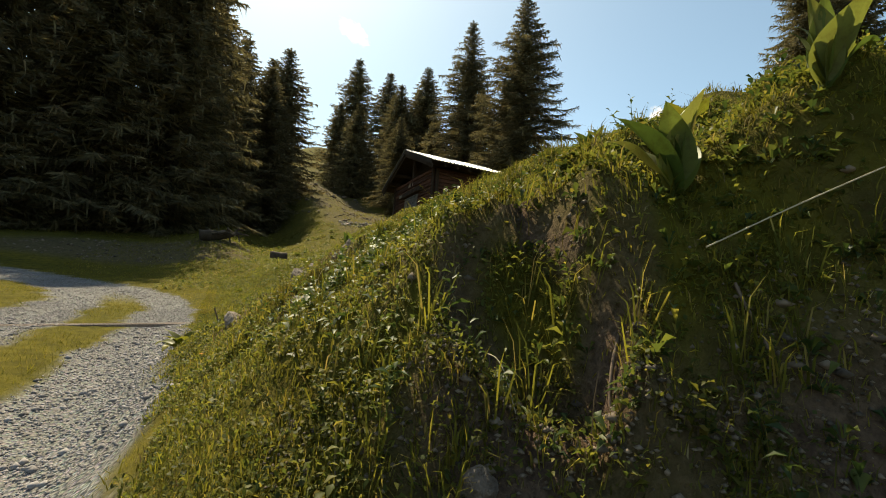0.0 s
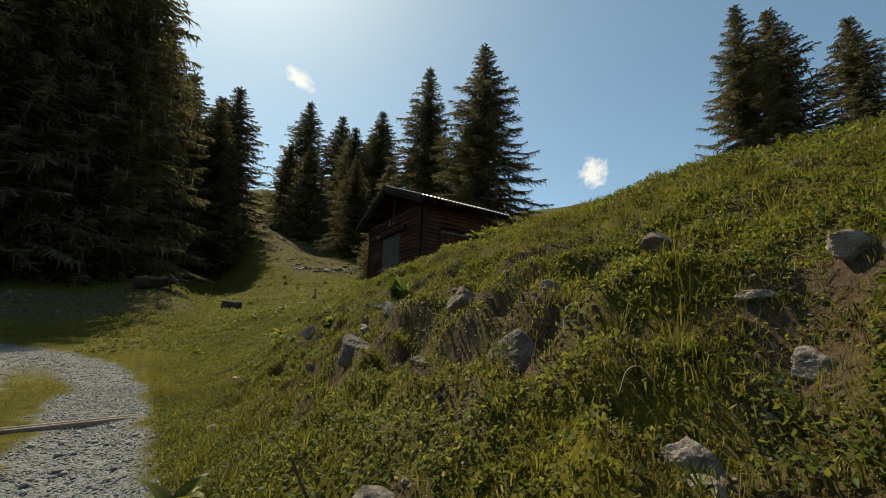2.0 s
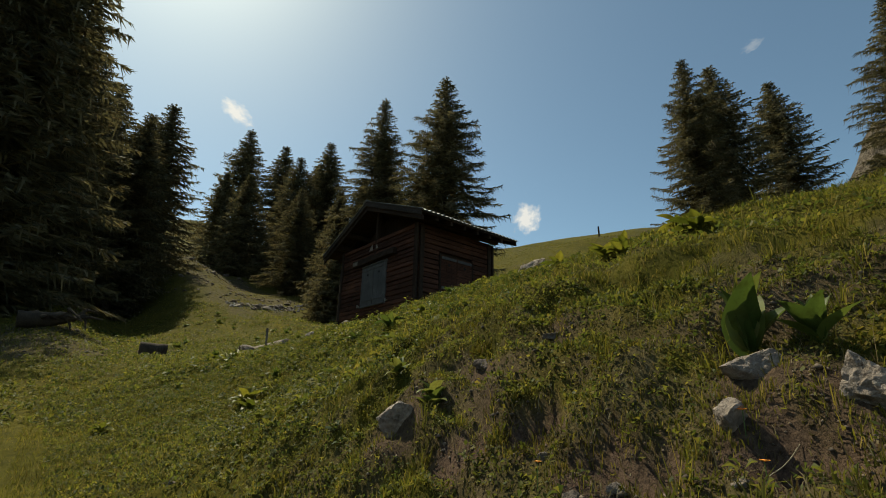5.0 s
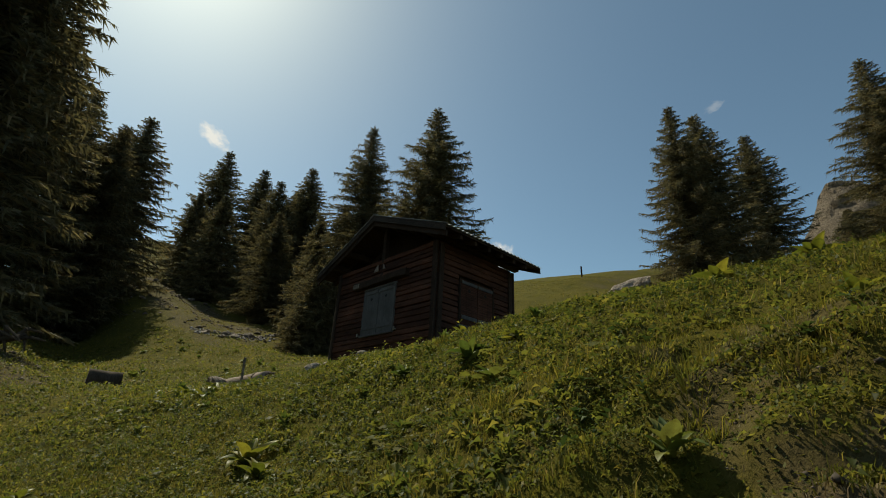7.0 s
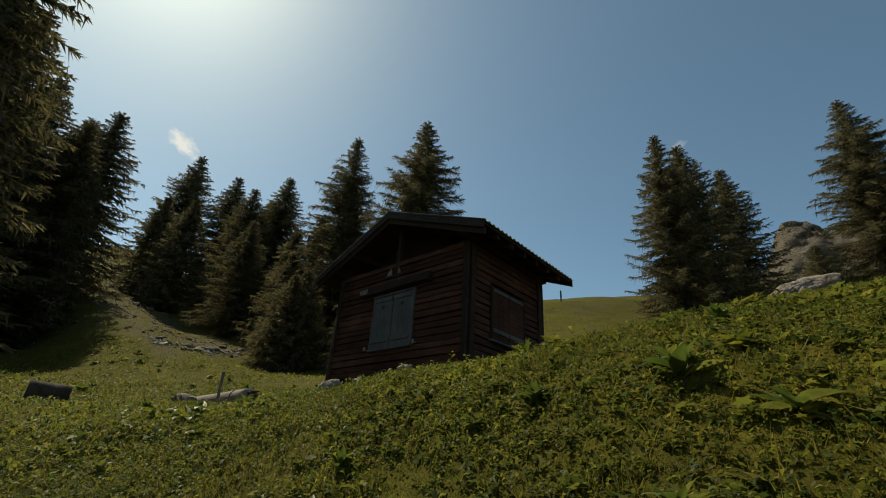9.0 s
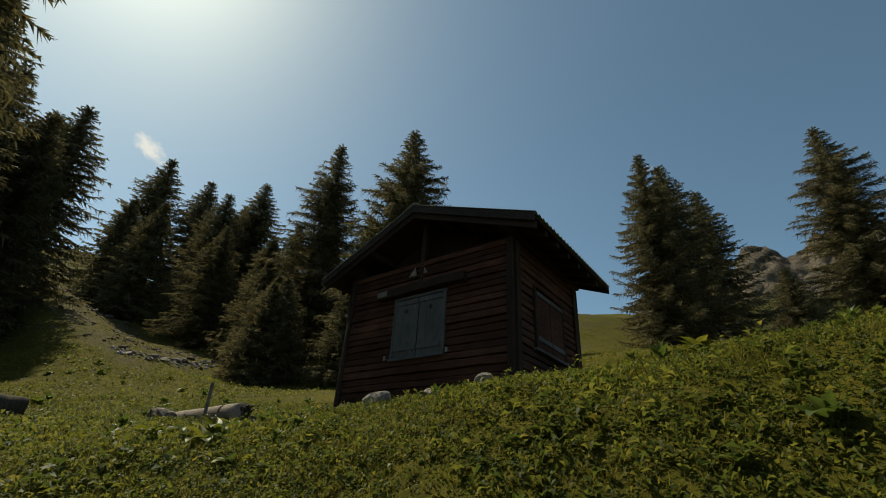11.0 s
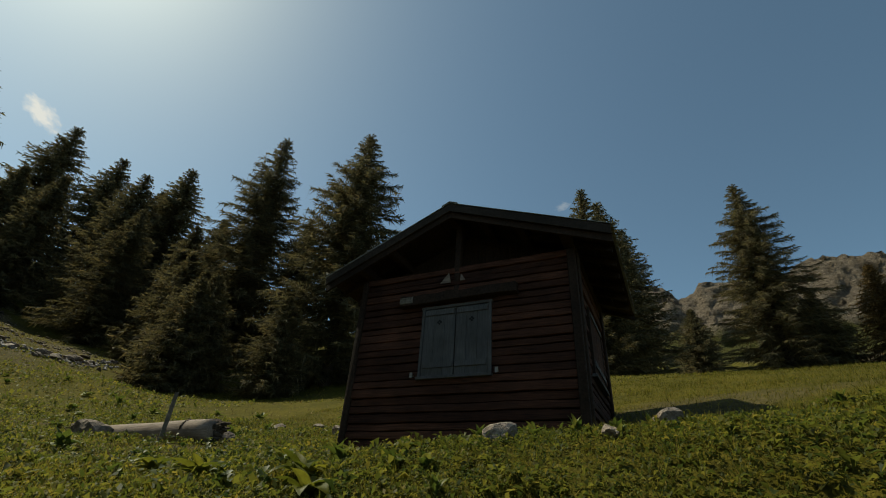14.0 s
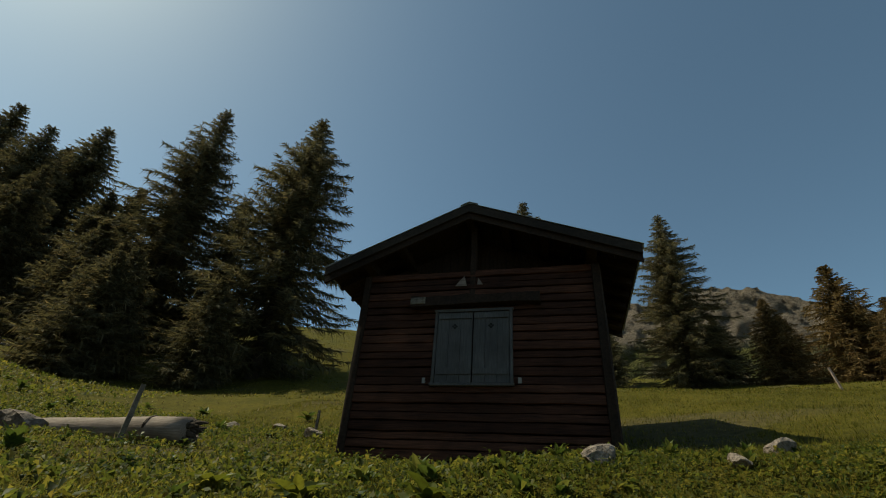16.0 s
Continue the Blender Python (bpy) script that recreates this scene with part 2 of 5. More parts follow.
# ---- the stones: place, width, height and kind ----
PALE, EARTHY, MOSSY = (M_ROCK, "pale angular limestone rock bedded in the turf"), (M_SOILROCK, "earth-stained brown rock in the bank"), (M_MOSSROCK, "brown boulder with rusty lichen in the bank")
ROCKS = [
    (1.19, 2.53, 0.17, 0.19, EARTHY), (1.41, 2.56, 0.11, 0.13, EARTHY), (1.33, 2.4, 0.075, 0.1, PALE), (1.65, 2.2, 0.15, 0.12, EARTHY), (1.46, 5.83, 0.25, 0.19, PALE), (1.09, 3.79, 0.24, 0.22, EARTHY),
    (1.18, 3.25, 0.13, 0.13, EARTHY), (1.6, 4.49, 0.15, 0.13, PALE), (1.57, 4.26, 0.19, 0.18, PALE), (1.5, 3.93, 0.17, 0.1, PALE), (1.255, 3.99, 0.1, 0.09, PALE), (1.29, 3.74, 0.13, 0.07, PALE),
    (1.475, 4.51, 0.1, 0.1, PALE), (1.472, 5.18, 0.075, 0.06, PALE), (1.46, 5.07, 0.075, 0.06, PALE), (1.4, 5.0, 0.05, 0.04, PALE), (1.77, 5.6, 0.12, 0.06, EARTHY), (1.89, 5.3, 0.08, 0.05, EARTHY),
    (0.9, 1.75, 0.115, 0.14, PALE), (0.8, 1.69, 0.1, 0.08, PALE), (0.55, 2.17, 0.15, 0.13, PALE), (1.285, 1.77, 0.08, 0.05, PALE), (1.2, 1.64, 0.12, 0.08, PALE), (1.36, 1.6, 0.11, 0.08, PALE),
    (1.38, 3.07, 0.19, 0.25, MOSSY), (1.3, 3.09, 0.15, 0.09, EARTHY), (1.47, 3.36, 0.045, 0.05, PALE), (0.995, 4.25, 0.15, 0.16, EARTHY), (0.93, 2.59, 0.1, 0.08, EARTHY), (1.33, 4.46, 0.05, 0.03, PALE),
    (1.1, 2.33, 0.035, 0.03, PALE), (1.15, 2.25, 0.04, 0.025, PALE), (1.07, 2.2, 0.03, 0.02, PALE), (0.79, -0.06, 0.06, 0.07, EARTHY), (0.69, -0.05, 0.035, 0.03, PALE), (0.88, 0.02, 0.05, 0.04, EARTHY), (0.89, 6.7, 0.09, 0.03, PALE), (0.98, 7.53, 0.1, 0.04, PALE),
    (1.02, 2.9, 0.08, 0.07, EARTHY), (1.2, 3.4, 0.08, 0.06, EARTHY), (1.62, 3.5, 0.07, 0.05, EARTHY), (1.56, 3.84, 0.08, 0.06, PALE), (1.1, 0.5, 0.05, 0.05, EARTHY), (0.95, 0.45, 0.06, 0.05, PALE), (1.35, 4.75, 0.05, 0.04, PALE), (1.3, 4.85, 0.06, 0.04, EARTHY),
    (3.8, 11.9, 0.36, 0.2, PALE), (3.58, 11.1, 0.27, 0.16, PALE), (3.87, 10.75, 0.27, 0.2, PALE), (7.6, 16.3, 0.4, 0.3, PALE), (8.6, 17.6, 0.5, 0.22, PALE), (8.4, 18.6, 0.4, 0.16, PALE), (5.1, 19.3, 0.95, 0.55, EARTHY), (6.2, 17.5, 0.6, 0.3, EARTHY), (1.0, 6.9, 0.14, 0.05, PALE),
    (0.52, 4.6, 0.1, 0.05, PALE), (0.66, 5.4, 0.07, 0.04, PALE), (5.16, 4.97, 0.55, 0.3, PALE),
]


# ---- lie of the land ----
KX = (-40, -6, -1.5, 0.1, 0.8, 1.7, 3.2, 6.5, 14, 35, 90)
KY = (-20, 0.5, 3, 5.5, 9, 14, 25, 50, 100)
NET = np.array([
    (-0.21, -0.18, -0.08, 0.13, 0.56, 1.25, 3.06, 8.48, 20.58),
    (-0.67, 0.01, 0.31, 0.58, 0.83, 1.14, 3.04, 7.59, 17.46),
    (-0.85, 0.4, 0.52, 0.65, 0.85, 1.17, 3.34, 8.25, 17.65),
    (-0.77, 0.43, 0.55, 0.66, 0.85, 1.29, 3.8, 8.65, 18.01),
    (-0.66, 1.18, 1.08, 0.82, 0.95, 1.32, 3.69, 8.69, 18.51),
    (-0, 1.74, 1.71, 1.65, 1.29, 1.84, 3.17, 8.51, 19.62),
    (1.28, 2.36, 2.61, 2.55, 2.35, 2.15, 3.21, 7.81, 22.13),
    (2.97, 3.21, 3.23, 3.49, 3.19, 2.81, 3.72, 12.1, 28.1),
    (4.83, 5.86, 5.61, 5.6, 5.55, 5.44, 5.4, 11.06, 33.08),
    (7.95, 11.27, 11.19, 10.53, 10.67, 11.16, 14.29, 18.56, 30.46),
    (17.12, 27.43, 26.17, 25.82, 27.54, 30.08, 32.99, 35.92, 38.23),
])


def weights(knots, v):
    """Cubic weights of the knots for an array of places."""
    k, n = np.array(knots, float), len(knots)
    v = np.clip(np.asarray(v, float), k[0], k[-1])
    i = np.clip(np.searchsorted(k, v) - 1, 0, n - 2)
    h = k[i + 1] - k[i]
    s = (v - k[i]) / h
    w, rows = np.zeros((len(v), n)), np.arange(len(v))
    np.add.at(w, (rows, i), 2 * s**3 - 3 * s**2 + 1)
    np.add.at(w, (rows, i + 1), -2 * s**3 + 3 * s**2)
    slope = np.zeros((n, n))
    for j in range(n):
        if j == 0 or j == n - 1:
            a = max(j - 1, 0)
            slope[j, a + 1], slope[j, a] = 1 / (k[a + 1] - k[a]), -1 / (k[a + 1] - k[a])
        else:
            a, c = k[j] - k[j - 1], k[j + 1] - k[j]
            slope[j, j + 1], slope[j, j - 1], slope[j, j] = a / (c * (a + c)), -c / (a * (a + c)), (c - a) / (a * c)
    return w + ((s**3 - 2 * s**2 + s) * h)[:, None] * slope[i] + ((s**3 - s**2) * h)[:, None] * slope[i + 1]


ROAD = ((-1.6, -20), (-1.05, -8), (-0.9, -2), (-0.85, 3), (-0.82, 6), (-0.9, 8), (-1.3, 10), (-2.2, 12), (-3.9, 13.9), (-6.5, 15.4), (-11, 16.8), (-20, 18.5), (-40, 21))


def road_line():
    p, out = np.array(ROAD, float), []
    for i in range(len(p) - 1):
        a, b, c, d = p[max(i - 1, 0)], p[i], p[i + 1], p[min(i + 2, len(p) - 1)]
        for s in np.linspace(0, 1, 14, endpoint=False):
            out.append(0.5 * (2 * b + (c - a) * s + (2 * a - 5 * b + 4 * c - d) * s**2 + (3 * b - a - 3 * c + d) * s**3))
    return np.array(out)


LINE = road_line()


def road_offset(x, y):
    """Distance from the middle of the track."""
    out = np.full(len(x), 99.0)
    for a, b in zip(LINE[:-1], LINE[1:]):
        d, l2 = b - a, ((b - a) ** 2).sum()
        s = np.clip(((x - a[0]) * d[0] + (y - a[1]) * d[1]) / l2, 0, 1)
        out = np.minimum(out, np.hypot(x - a[0] - s * d[0], y - a[1] - s * d[1]))
    return out


def step(v, a, b):
    t = np.clip((v - a) / (b - a), 0, 1)
    return t * t * (3 - 2 * t)


def stony(x, y, reach=0.72):
    """How far a place is under or beside one of the nearer stones, where little grows."""
    out = np.zeros(len(x))
    for rx, ry, w, t, kind in ROCKS:
        if ry < 6.5 and w > 0.06:
            out = np.maximum(out, step(np.hypot(x - rx + 0.12 * w, y - ry + 0.1 * w), reach * w, 0.7 * reach * w))
    return out


def base_height(x, y):
    return ((weights(KX, x) @ NET) * weights(KY, y)).sum(1)


def cut_line(x, y):
    """Distance in front of (below zero) and behind the raw earth face at the near end of the bank."""
    return (x - 0.75) * 0.53 + (y - 0.1) * 0.85 + (vnoise(x, y, 0.3, 45) - 0.5) * 0.1


def ledge_phase(x, y):
    return base_height(x, y) / 0.2 + vnoise(x, y, 0.8, 41) * 2.2 + vnoise(x, y, 0.25, 42) * 0.7


def ledges(x, y):
    """Little trodden steps of the bank: where a step rises, and how strong the steps are."""
    s = ledge_phase(x, y)
    f = s - np.floor(s)
    amount = step(x, 0.5, 0.85) * step(x, 2.6, 1.7) * step(y, 7.0, 5.2) * step(vnoise(x, y, 0.9, 43) + 0.3 * vnoise(x, y, 0.3, 44), 0.48, 0.82)
    return step(f, 0.45, 0.6) * step(f, 1.0, 0.93), amount


HOLLOWS = ((1.2, 2.32, 0.15, 0.19), (0.97, 0.16, 0.17, 0.13), (1.12, 0.38, 0.1, 0.08), (1.5, 5.1, 0.1, 0.12), (1.5, 4.09, 0.11, 0.14), (1.33, 2.75, 0.11, 0.12), (1.28, 3.42, 0.08, 0.1), (0.82, 1.55, 0.1, 0.08), (1.75, 3.3, 0.11, 0.11), (1.35, 4.75, 0.12, 0.1), (1.4, 4.42, 0.11, 0.12), (1.3, 4.15, 0.1, 0.1), (1.4, 5.38, 0.1, 0.08), (1.6, 3.72, 0.11, 0.11), (1.5, 2.4, 0.09, 0.09))


def hollows(x, y):
    """Slipped bare scars in the bank: bed depth and how bare."""
    d, bare = np.zeros(len(x)), np.zeros(len(x))
    wob = (vnoise(x, y, 0.09, 47) - 0.5) * 0.7
    for cx, cy, r, deep in HOLLOWS:
        q = np.hypot((x - cx) / r, (y - cy) / (r * 1.3)) + wob
        d = np.maximum(d, deep * step(q, 1.1, 0.55))
        bare = np.maximum(bare, step(q, 1.15, 0.85))
    return d, bare


def covers(x, y):
    """How far the ground is track, bare soil and dry turf."""
    x, y = np.asarray(x, float), np.asarray(y, float)
    d = road_offset(x, y) + (vnoise(x, y, 0.5, 3) - 0.5) * 0.22 + (vnoise(x, y, 0.16, 4) - 0.5) * 0.12
    strip = step(d, 0.36, 0.24) * step(y, 10.5, 8.0)
    track = step(d - 0.14 * step(y, 3.0, 1.2), 1.08, 0.95) * (1 - strip)
    blot = vnoise(x, y, 0.3, 5) * 0.55 + vnoise(x, y, 0.11, 6) * 0.45
    riser, amount = ledges(x, y)
    soil = riser * amount * step(blot, 0.36, 0.52) + amount * 0.7 * step(blot, 0.66, 0.78)
    q = cut_line(x, y)
    soil = np.maximum(soil * 0.5, step(q, 0.06, -0.06) * step(q, -0.6, -0.45) * step(x, 0.6, 0.8) * step(blot, 0.36, 0.5))
    soil = np.clip(np.maximum(soil, hollows(x, y)[1] * step(blot, 0.2, 0.4)), 0, 1)
    soil = np.maximum(soil, 0.85 * stony(x, y, 0.82) * step(blot, 0.2, 0.45))
    far = step(vnoise(x, y, 2.2, 7), 0.72, 0.85) * step(x, 2, 6) * 0.6
    dry = np.maximum(far, step(np.hypot((x + 2) / 6.5, (y - 21.5) / 3.5), 1.1, 0.7) * 0.85)
    dry = np.maximum(dry, step(y, 1.1, 1.9) * step(x, 0.4, 0.9) * step(x, 3.0, 2.0) * step(y, 7.5, 5.5) * (0.75 * step(blot, 0.52, 0.66)))
    hump = step(np.hypot((x - 10.8) / 5.5, (y - 49) / 15) + 0.5 * (vnoise(x, y, 3, 8) - 0.5), 1.05, 0.75)
    return track, soil * (1 - track), np.maximum(dry, hump * (0.25 + 0.65 * step(vnoise(x, y, 1.3, 9), 0.3, 0.65))) * (1 - track)


SWELLS = (
    (1.18, 2.522, -0.023, 0.15), (1.4, 2.553, -0.051, 0.15), (1.641, 2.195, -0.11, 0.18), (1.173, 3.244, -0.127, 0.15), (1.16, 2.349, -0.056, 0.13), (1.471, 3.356, -0.118, 0.16),
    (1.278, 1.763, -0.052, 0.15), (1.2, 1.637, -0.044, 0.13), (0.991, 0.695, -0.13, 0.18), (0.711, 1.205, -0.175, 0.18), (0.825, 1.093, 0.07, 0.15), (1.563, 3.836, 0.075, 0.15),
    (1.324, 4.455, 0.046, 0.13), (1.47, 5.13, -0.046, 0.18), (0.227, 2.987, 0.041, 0.4), (0.462, 2.523, 0.076, 0.35), (5.0, 17.2, 0.03, 1.4), (3.79, 11.9, 0.093, 0.7),
)


def height(x, y):
    x, y = np.atleast_1d(np.asarray(x, float)), np.atleast_1d(np.asarray(y, float))
    z = base_height(x, y)
    s = ledge_phase(x, y)
    f = s - np.floor(s)
    z = np.where((x > 0.2) & (z > 0.84), 0.84 + (z - 0.84) * np.maximum(0.35 * step(cut_line(x, y), -0.16, -0.02) + 0.65 * step(cut_line(x, y), -0.12, 0.3), step(x, 0.45, 0.3)), z)
    z = z + ledges(x, y)[1] * 0.17 * (step(f, 0.5, 0.93) - f)
    z = z - hollows(x, y)[0]
    for cx, cy, up, r in SWELLS:
        z = z + up * np.exp(-((x - cx) ** 2 + (y - cy) ** 2) / (2 * r * r))
    off = road_offset(x, y)
    smooth = step(off, 0.9, 1.5)
    bank = step(x, 0.4, 1.0) * step(x, 4.5, 2.0) * step(y, 9, 6)
    z = z + smooth * ((vnoise(x, y, 1.3, 11) - 0.5) * 0.1 + (vnoise(x, y, 0.35, 12) - 0.5) * 0.045)
    z = z + bank * ((vnoise(x, y, 0.5, 13) - 0.5) * 0.16 + (vnoise(x, y, 0.19, 14) - 0.5) * 0.13 + (vnoise(x, y, 0.09, 17) - 0.5) * 0.06)
    z = z + smooth * step(np.hypot(x, y - 8), 14, 40) * (vnoise(x, y, 6, 15) - 0.5) * 0.8
    return z + (1 - smooth) * ((vnoise(x, y, 0.07, 16) - 0.5) * 0.012 - 0.02 * np.exp(-((off - 0.65) / 0.25) ** 2))


def hz(x, y):
    return float(height(x, y)[0])


def graded(lo, hi, a, b, fine, grow):
    """Grid lines: even between a and b, wider and wider outside."""
    mid = list(np.arange(a, b + fine / 2, fine))
    left, right, s = [], [], fine
    v = a
    while v > lo:
        s = min(s * grow, 12)
        v -= s
        left.append(v)
    v, s = b, fine
    while v < hi:
        s = min(s * grow, 12)
        v += s
        right.append(v)
    return np.array(left[::-1] + mid + right)


def build_ground():
    gx, gy = graded(-420, 480, 0.0, 3.3, 0.04, 1.06), graded(-300, 520, -0.8, 7.4, 0.048, 1.045)
    X, Y = np.meshgrid(gx, gy, indexing="ij")
    x, y = X.ravel(), Y.ravel()
    z = height(x, y)
    # beyond the mapped land the hillsides go on evenly
    z = z + 0.16 * np.maximum(x - 90, 0) * step(x, 90, 200) * step(y, -60, 60) - 0.12 * np.maximum(-40 - x, 0) * step(y, 60, -20) + 0.1 * np.maximum(y - 100, 0)
    nx, ny = len(gx), len(gy)
    a = (np.arange(nx - 1)[:, None] * ny + np.arange(ny - 1)[None, :]).ravel()
    faces = np.stack([a, a + ny, a + ny + 1, a + 1], 1)
    me = fast_mesh("ground", np.stack([x, y, z], 1), faces, 4, M_GROUND, True)
    r, s, d = covers(x, y)
    col = me.color_attributes.new("cover", "FLOAT_COLOR", "POINT")
    col.data.foreach_set("color", np.stack([r, s, d, np.ones_like(r)], 1).astype(np.float32).ravel())
    return tagged(new("ground", me), "sloping alpine meadow with a pale gravel track", "ground", kind="structure")


build_ground()


# ---- the hut ----
def build_hut():
    rng = random.Random(7)
    hut = tagged(new("mountain_hut"), "small weathered brown log hut with closed shutters and low gable roof", "hut")
    hut.location = (5.87, 13.3, 2.5)
    deep, half, left, eave = 2.28, 1.7, 1.58, 2.66
    pitch_r, pitch_l = 0.395, 0.435

    def plank(box, mat):
        """One round-edged board, cut into short lengths so that its edges wander."""
        x0, x1, y0, y1, z0, z1 = box
        ends = 0 if x1 - x0 > y1 - y0 else 1
        a, b = (x0, x1) if ends == 0 else (y0, y1)
        mid, thick = ((y0 + y1) / 2, (y1 - y0) / 2) if ends == 0 else ((x0 + x1) / 2, (x1 - x0) / 2)
        bm, rings, n = bmesh.new(), [], max(2, int((b - a) / 0.22))
        for i in range(n + 1):
            u = a + (b - a) * i / n
            up, dn, o = rng.uniform(-0.007, 0.007), rng.uniform(-0.007, 0.007), rng.uniform(-0.005, 0.005)
            h = (z1 - z0) / 2
            prof = [(-thick * 0.8, z0 + dn), (-thick * 1.1, z0 + h * 0.12 + dn), (-thick * 1.02, z0 + h), (-thick * 0.86, z1 - h * 0.12 + up), (-thick * 0.6, z1 + up), (thick * 0.45, z1 + up), (thick, z1 - h * 0.3), (thick, z0 + h * 0.3), (thick * 0.55, z0 + dn)]
            rings.append([bm.verts.new((u, mid + o + q, z) if ends == 0 else (mid + o + q, u, z)) for q, z in prof])
        for p, q in zip(rings, rings[1:]):
            for k in range(9):
                bm.faces.new((p[k], p[(k + 1) % 9], q[(k + 1) % 9], q[k]))
        bm.faces.new(rings[0])
        bm.faces.new(rings[-1][::-1])
        bmesh.ops.recalc_face_normals(bm, faces=bm.faces[:])
        part("plank", bm, mat, hut)

    def planks(along, face, lo, hi, opening, mat):
        z = 0.06
        while z < eave - 0.02:
            h = rng.uniform(0.094, 0.128)
            spans = [(lo, hi)]
            if opening[2] - 0.02 < z + h / 2 < opening[3] + 0.02:
                spans = [(lo, opening[0]), (opening[1], hi)]
            for a, b in spans:
                if b - a < 0.05:
                    continue
                o = rng.uniform(-0.012, 0.012)
                box = (face - 0.035 + o, face + 0.035 + o, a, b, z + 0.004, z + h - 0.006)
                if along == "x":
                    box = (a, b, face - 0.035 + o, face + 0.035 + o, z + 0.004, z + h - 0.006)
                plank(box, mat)
            z += h

    planks("y", 0, -half + 0.02, left - 0.02, (-0.58, 0.47, 1.08, 2.06), M_PLANK)
    planks("x", -half, 0.02, deep - 0.02, (0.58, 1.64, 1.16, 2.1), M_PLANK_SIDE)
    planks("x", left, 0.02, deep - 0.02, (9, 9, 9, 9), M_PLANK_SIDE)
    planks("y", deep, -half + 0.02, left - 0.02, (9, 9, 9, 9), M_PLANK)
    # inner lining and loft floor
    bm = bmesh.new()
    for b in ((0.05, 0.1, -half + 0.06, left - 0.06), (deep - 0.1, deep - 0.05, -half + 0.06, left - 0.06), (0.1, deep - 0.1, -half + 0.05, -half + 0.1), (0.1, deep - 0.1, left - 0.1, left - 0.05)):
        box_bm(bm, *b, 0.05, eave - 0.03)
    part("wall_lining", bm, M_DARKWOOD, hut)
    box_part("loft_floor", (0.04, deep - 0.04, -half + 0.05, left - 0.05, 2.22, 2.27), M_DARKWOOD, hut)
    bm = bmesh.new()
    box_bm(bm, -0.05, deep + 0.05, -half - 0.05, left + 0.05, -0.7, 0.06)
    bevelled(bm, 0.02)
    part("foundation", bm, M_ROCK, hut, "pale rough stone and mortar footing")
    # corner boards
    for x, y in ((-0.045, -half), (-0.045, left), (deep + 0.045, -half), (deep + 0.045, left)):
        s = 1 if y > 0 else -1
        box_part("corner_board", (x - 0.03, x + 0.03, y - 0.05 if s > 0 else y - 0.05, y + 0.05 if s > 0 else y + 0.05, -0.05, eave + 0.02), M_DARKWOOD, hut, "", 0.01, 0.012, rng)
        xs = 0.02 if x < 0 else deep - 0.15
        box_part("corner_board", (xs, xs + 0.11, y + s * 0.036, y + s * 0.08, -0.05, eave), M_DARKWOOD, hut, "", 0.01, 0.01, rng)
    # gables: boards at the front with a gap at the middle, open at the back
    for i in range(-13, 14):
        y0, y1 = i * 0.125 - 0.06, i * 0.125 + 0.058
        p = pitch_l if i > 0 else pitch_r
        top0 = 3.56 - abs(y0) * p - 0.06
        top1 = 3.56 - abs(y1) * p - 0.06
        low = eave - 0.04
        if min(top0, top1) - low < -0.3:
            continue
        bm = bmesh.new()
        vs = box_bm(bm, 0.4, 0.44, y0, y1, low - 0.4, 1)
        for v in vs[4:]:
            v.co.z = top0 if v.co.y < (y0 + y1) / 2 else top1
        part("gable_board", bm, M_DARKWOOD, hut)
    box_part("gable_post", (-0.04, 0.06, -0.07, 0.02, 2.27, 3.5), M_DARKWOOD, hut, "", 0.01)
    box_part("gable_beam", (0.02, 0.12, -half, left, 2.5, 2.6), M_DARKWOOD, hut, "", 0.01)
    # two added pale triangles stand in for bright sky beside the post
    for corners in (((0.05, 2.44), (0.22, 2.44), (0.09, 2.6)), ((-0.1, 2.45), (-0.18, 2.45), (-0.11, 2.56))):
        bm = bmesh.new()
        tri = [[bm.verts.new((x, y, z)) for y, z in corners] for x in (-0.075, -0.06)]
        bm.faces.new(tri[0])
        bm.faces.new(tri[1][::-1])
        for k in range(3):
            bm.faces.new((tri[0][k], tri[1][k], tri[1][(k + 1) % 3], tri[0][(k + 1) % 3]))
        bmesh.ops.recalc_face_normals(bm, faces=bm.faces[:])
        part("pale_gusset", bm, M_LOG, hut, "small pale triangle standing in for sky seen under the ridge")
    # roof: two corrugated slopes on boards, bargeboards and purlins
    x0, x1 = -0.365, deep + 0.35
    for s, p, w in ((-1, pitch_r, 2.27), (1, pitch_l, 2.16)):
        ang = math.atan(p)
        n = int((x1 - x0) / 0.03)
        vs, fs = [], []
        for i in range(n + 1):
            x = x0 - 0.02 + (x1 - x0 + 0.04) * i / n
            dz = 0.018 * math.cos(2 * math.pi * (x - x0) / 0.12)
            for y in (0, w + 0.03):
                for t in (0.0, 0.008):
                    vs.append((x, s * y, 3.65 - y * p + dz + t))
        for i in range(n):
            a, b = i * 4, i * 4 + 4
            fs += [(a + 1, a + 3, b + 3, b + 1), (a, b, b + 2, a + 2), (a + 2, b + 2, b + 3, a + 3), (a, a + 1, b + 1, b)]
        fs += [(0, 2, 3, 1), (n * 4, n * 4 + 1, n * 4 + 3, n * 4 + 2)]
        ob = new("roof_sheet", mesh_from("roof_sheet", vs, fs, M_ROOF))
        ob.parent = hut
        ob["label"] = "grey corrugated roofing sheet"
        for k in range(8):
            ya, yb = w * k / 8, w * (k + 1) / 8 - 0.012
            bm = bmesh.new()
            b = box_bm(bm, x0, x1, min(s * ya, s * yb), max(s * ya, s * yb), 0, 0.03)
            for v in b:
                v.co.z += 3.59 - abs(v.co.y) * p
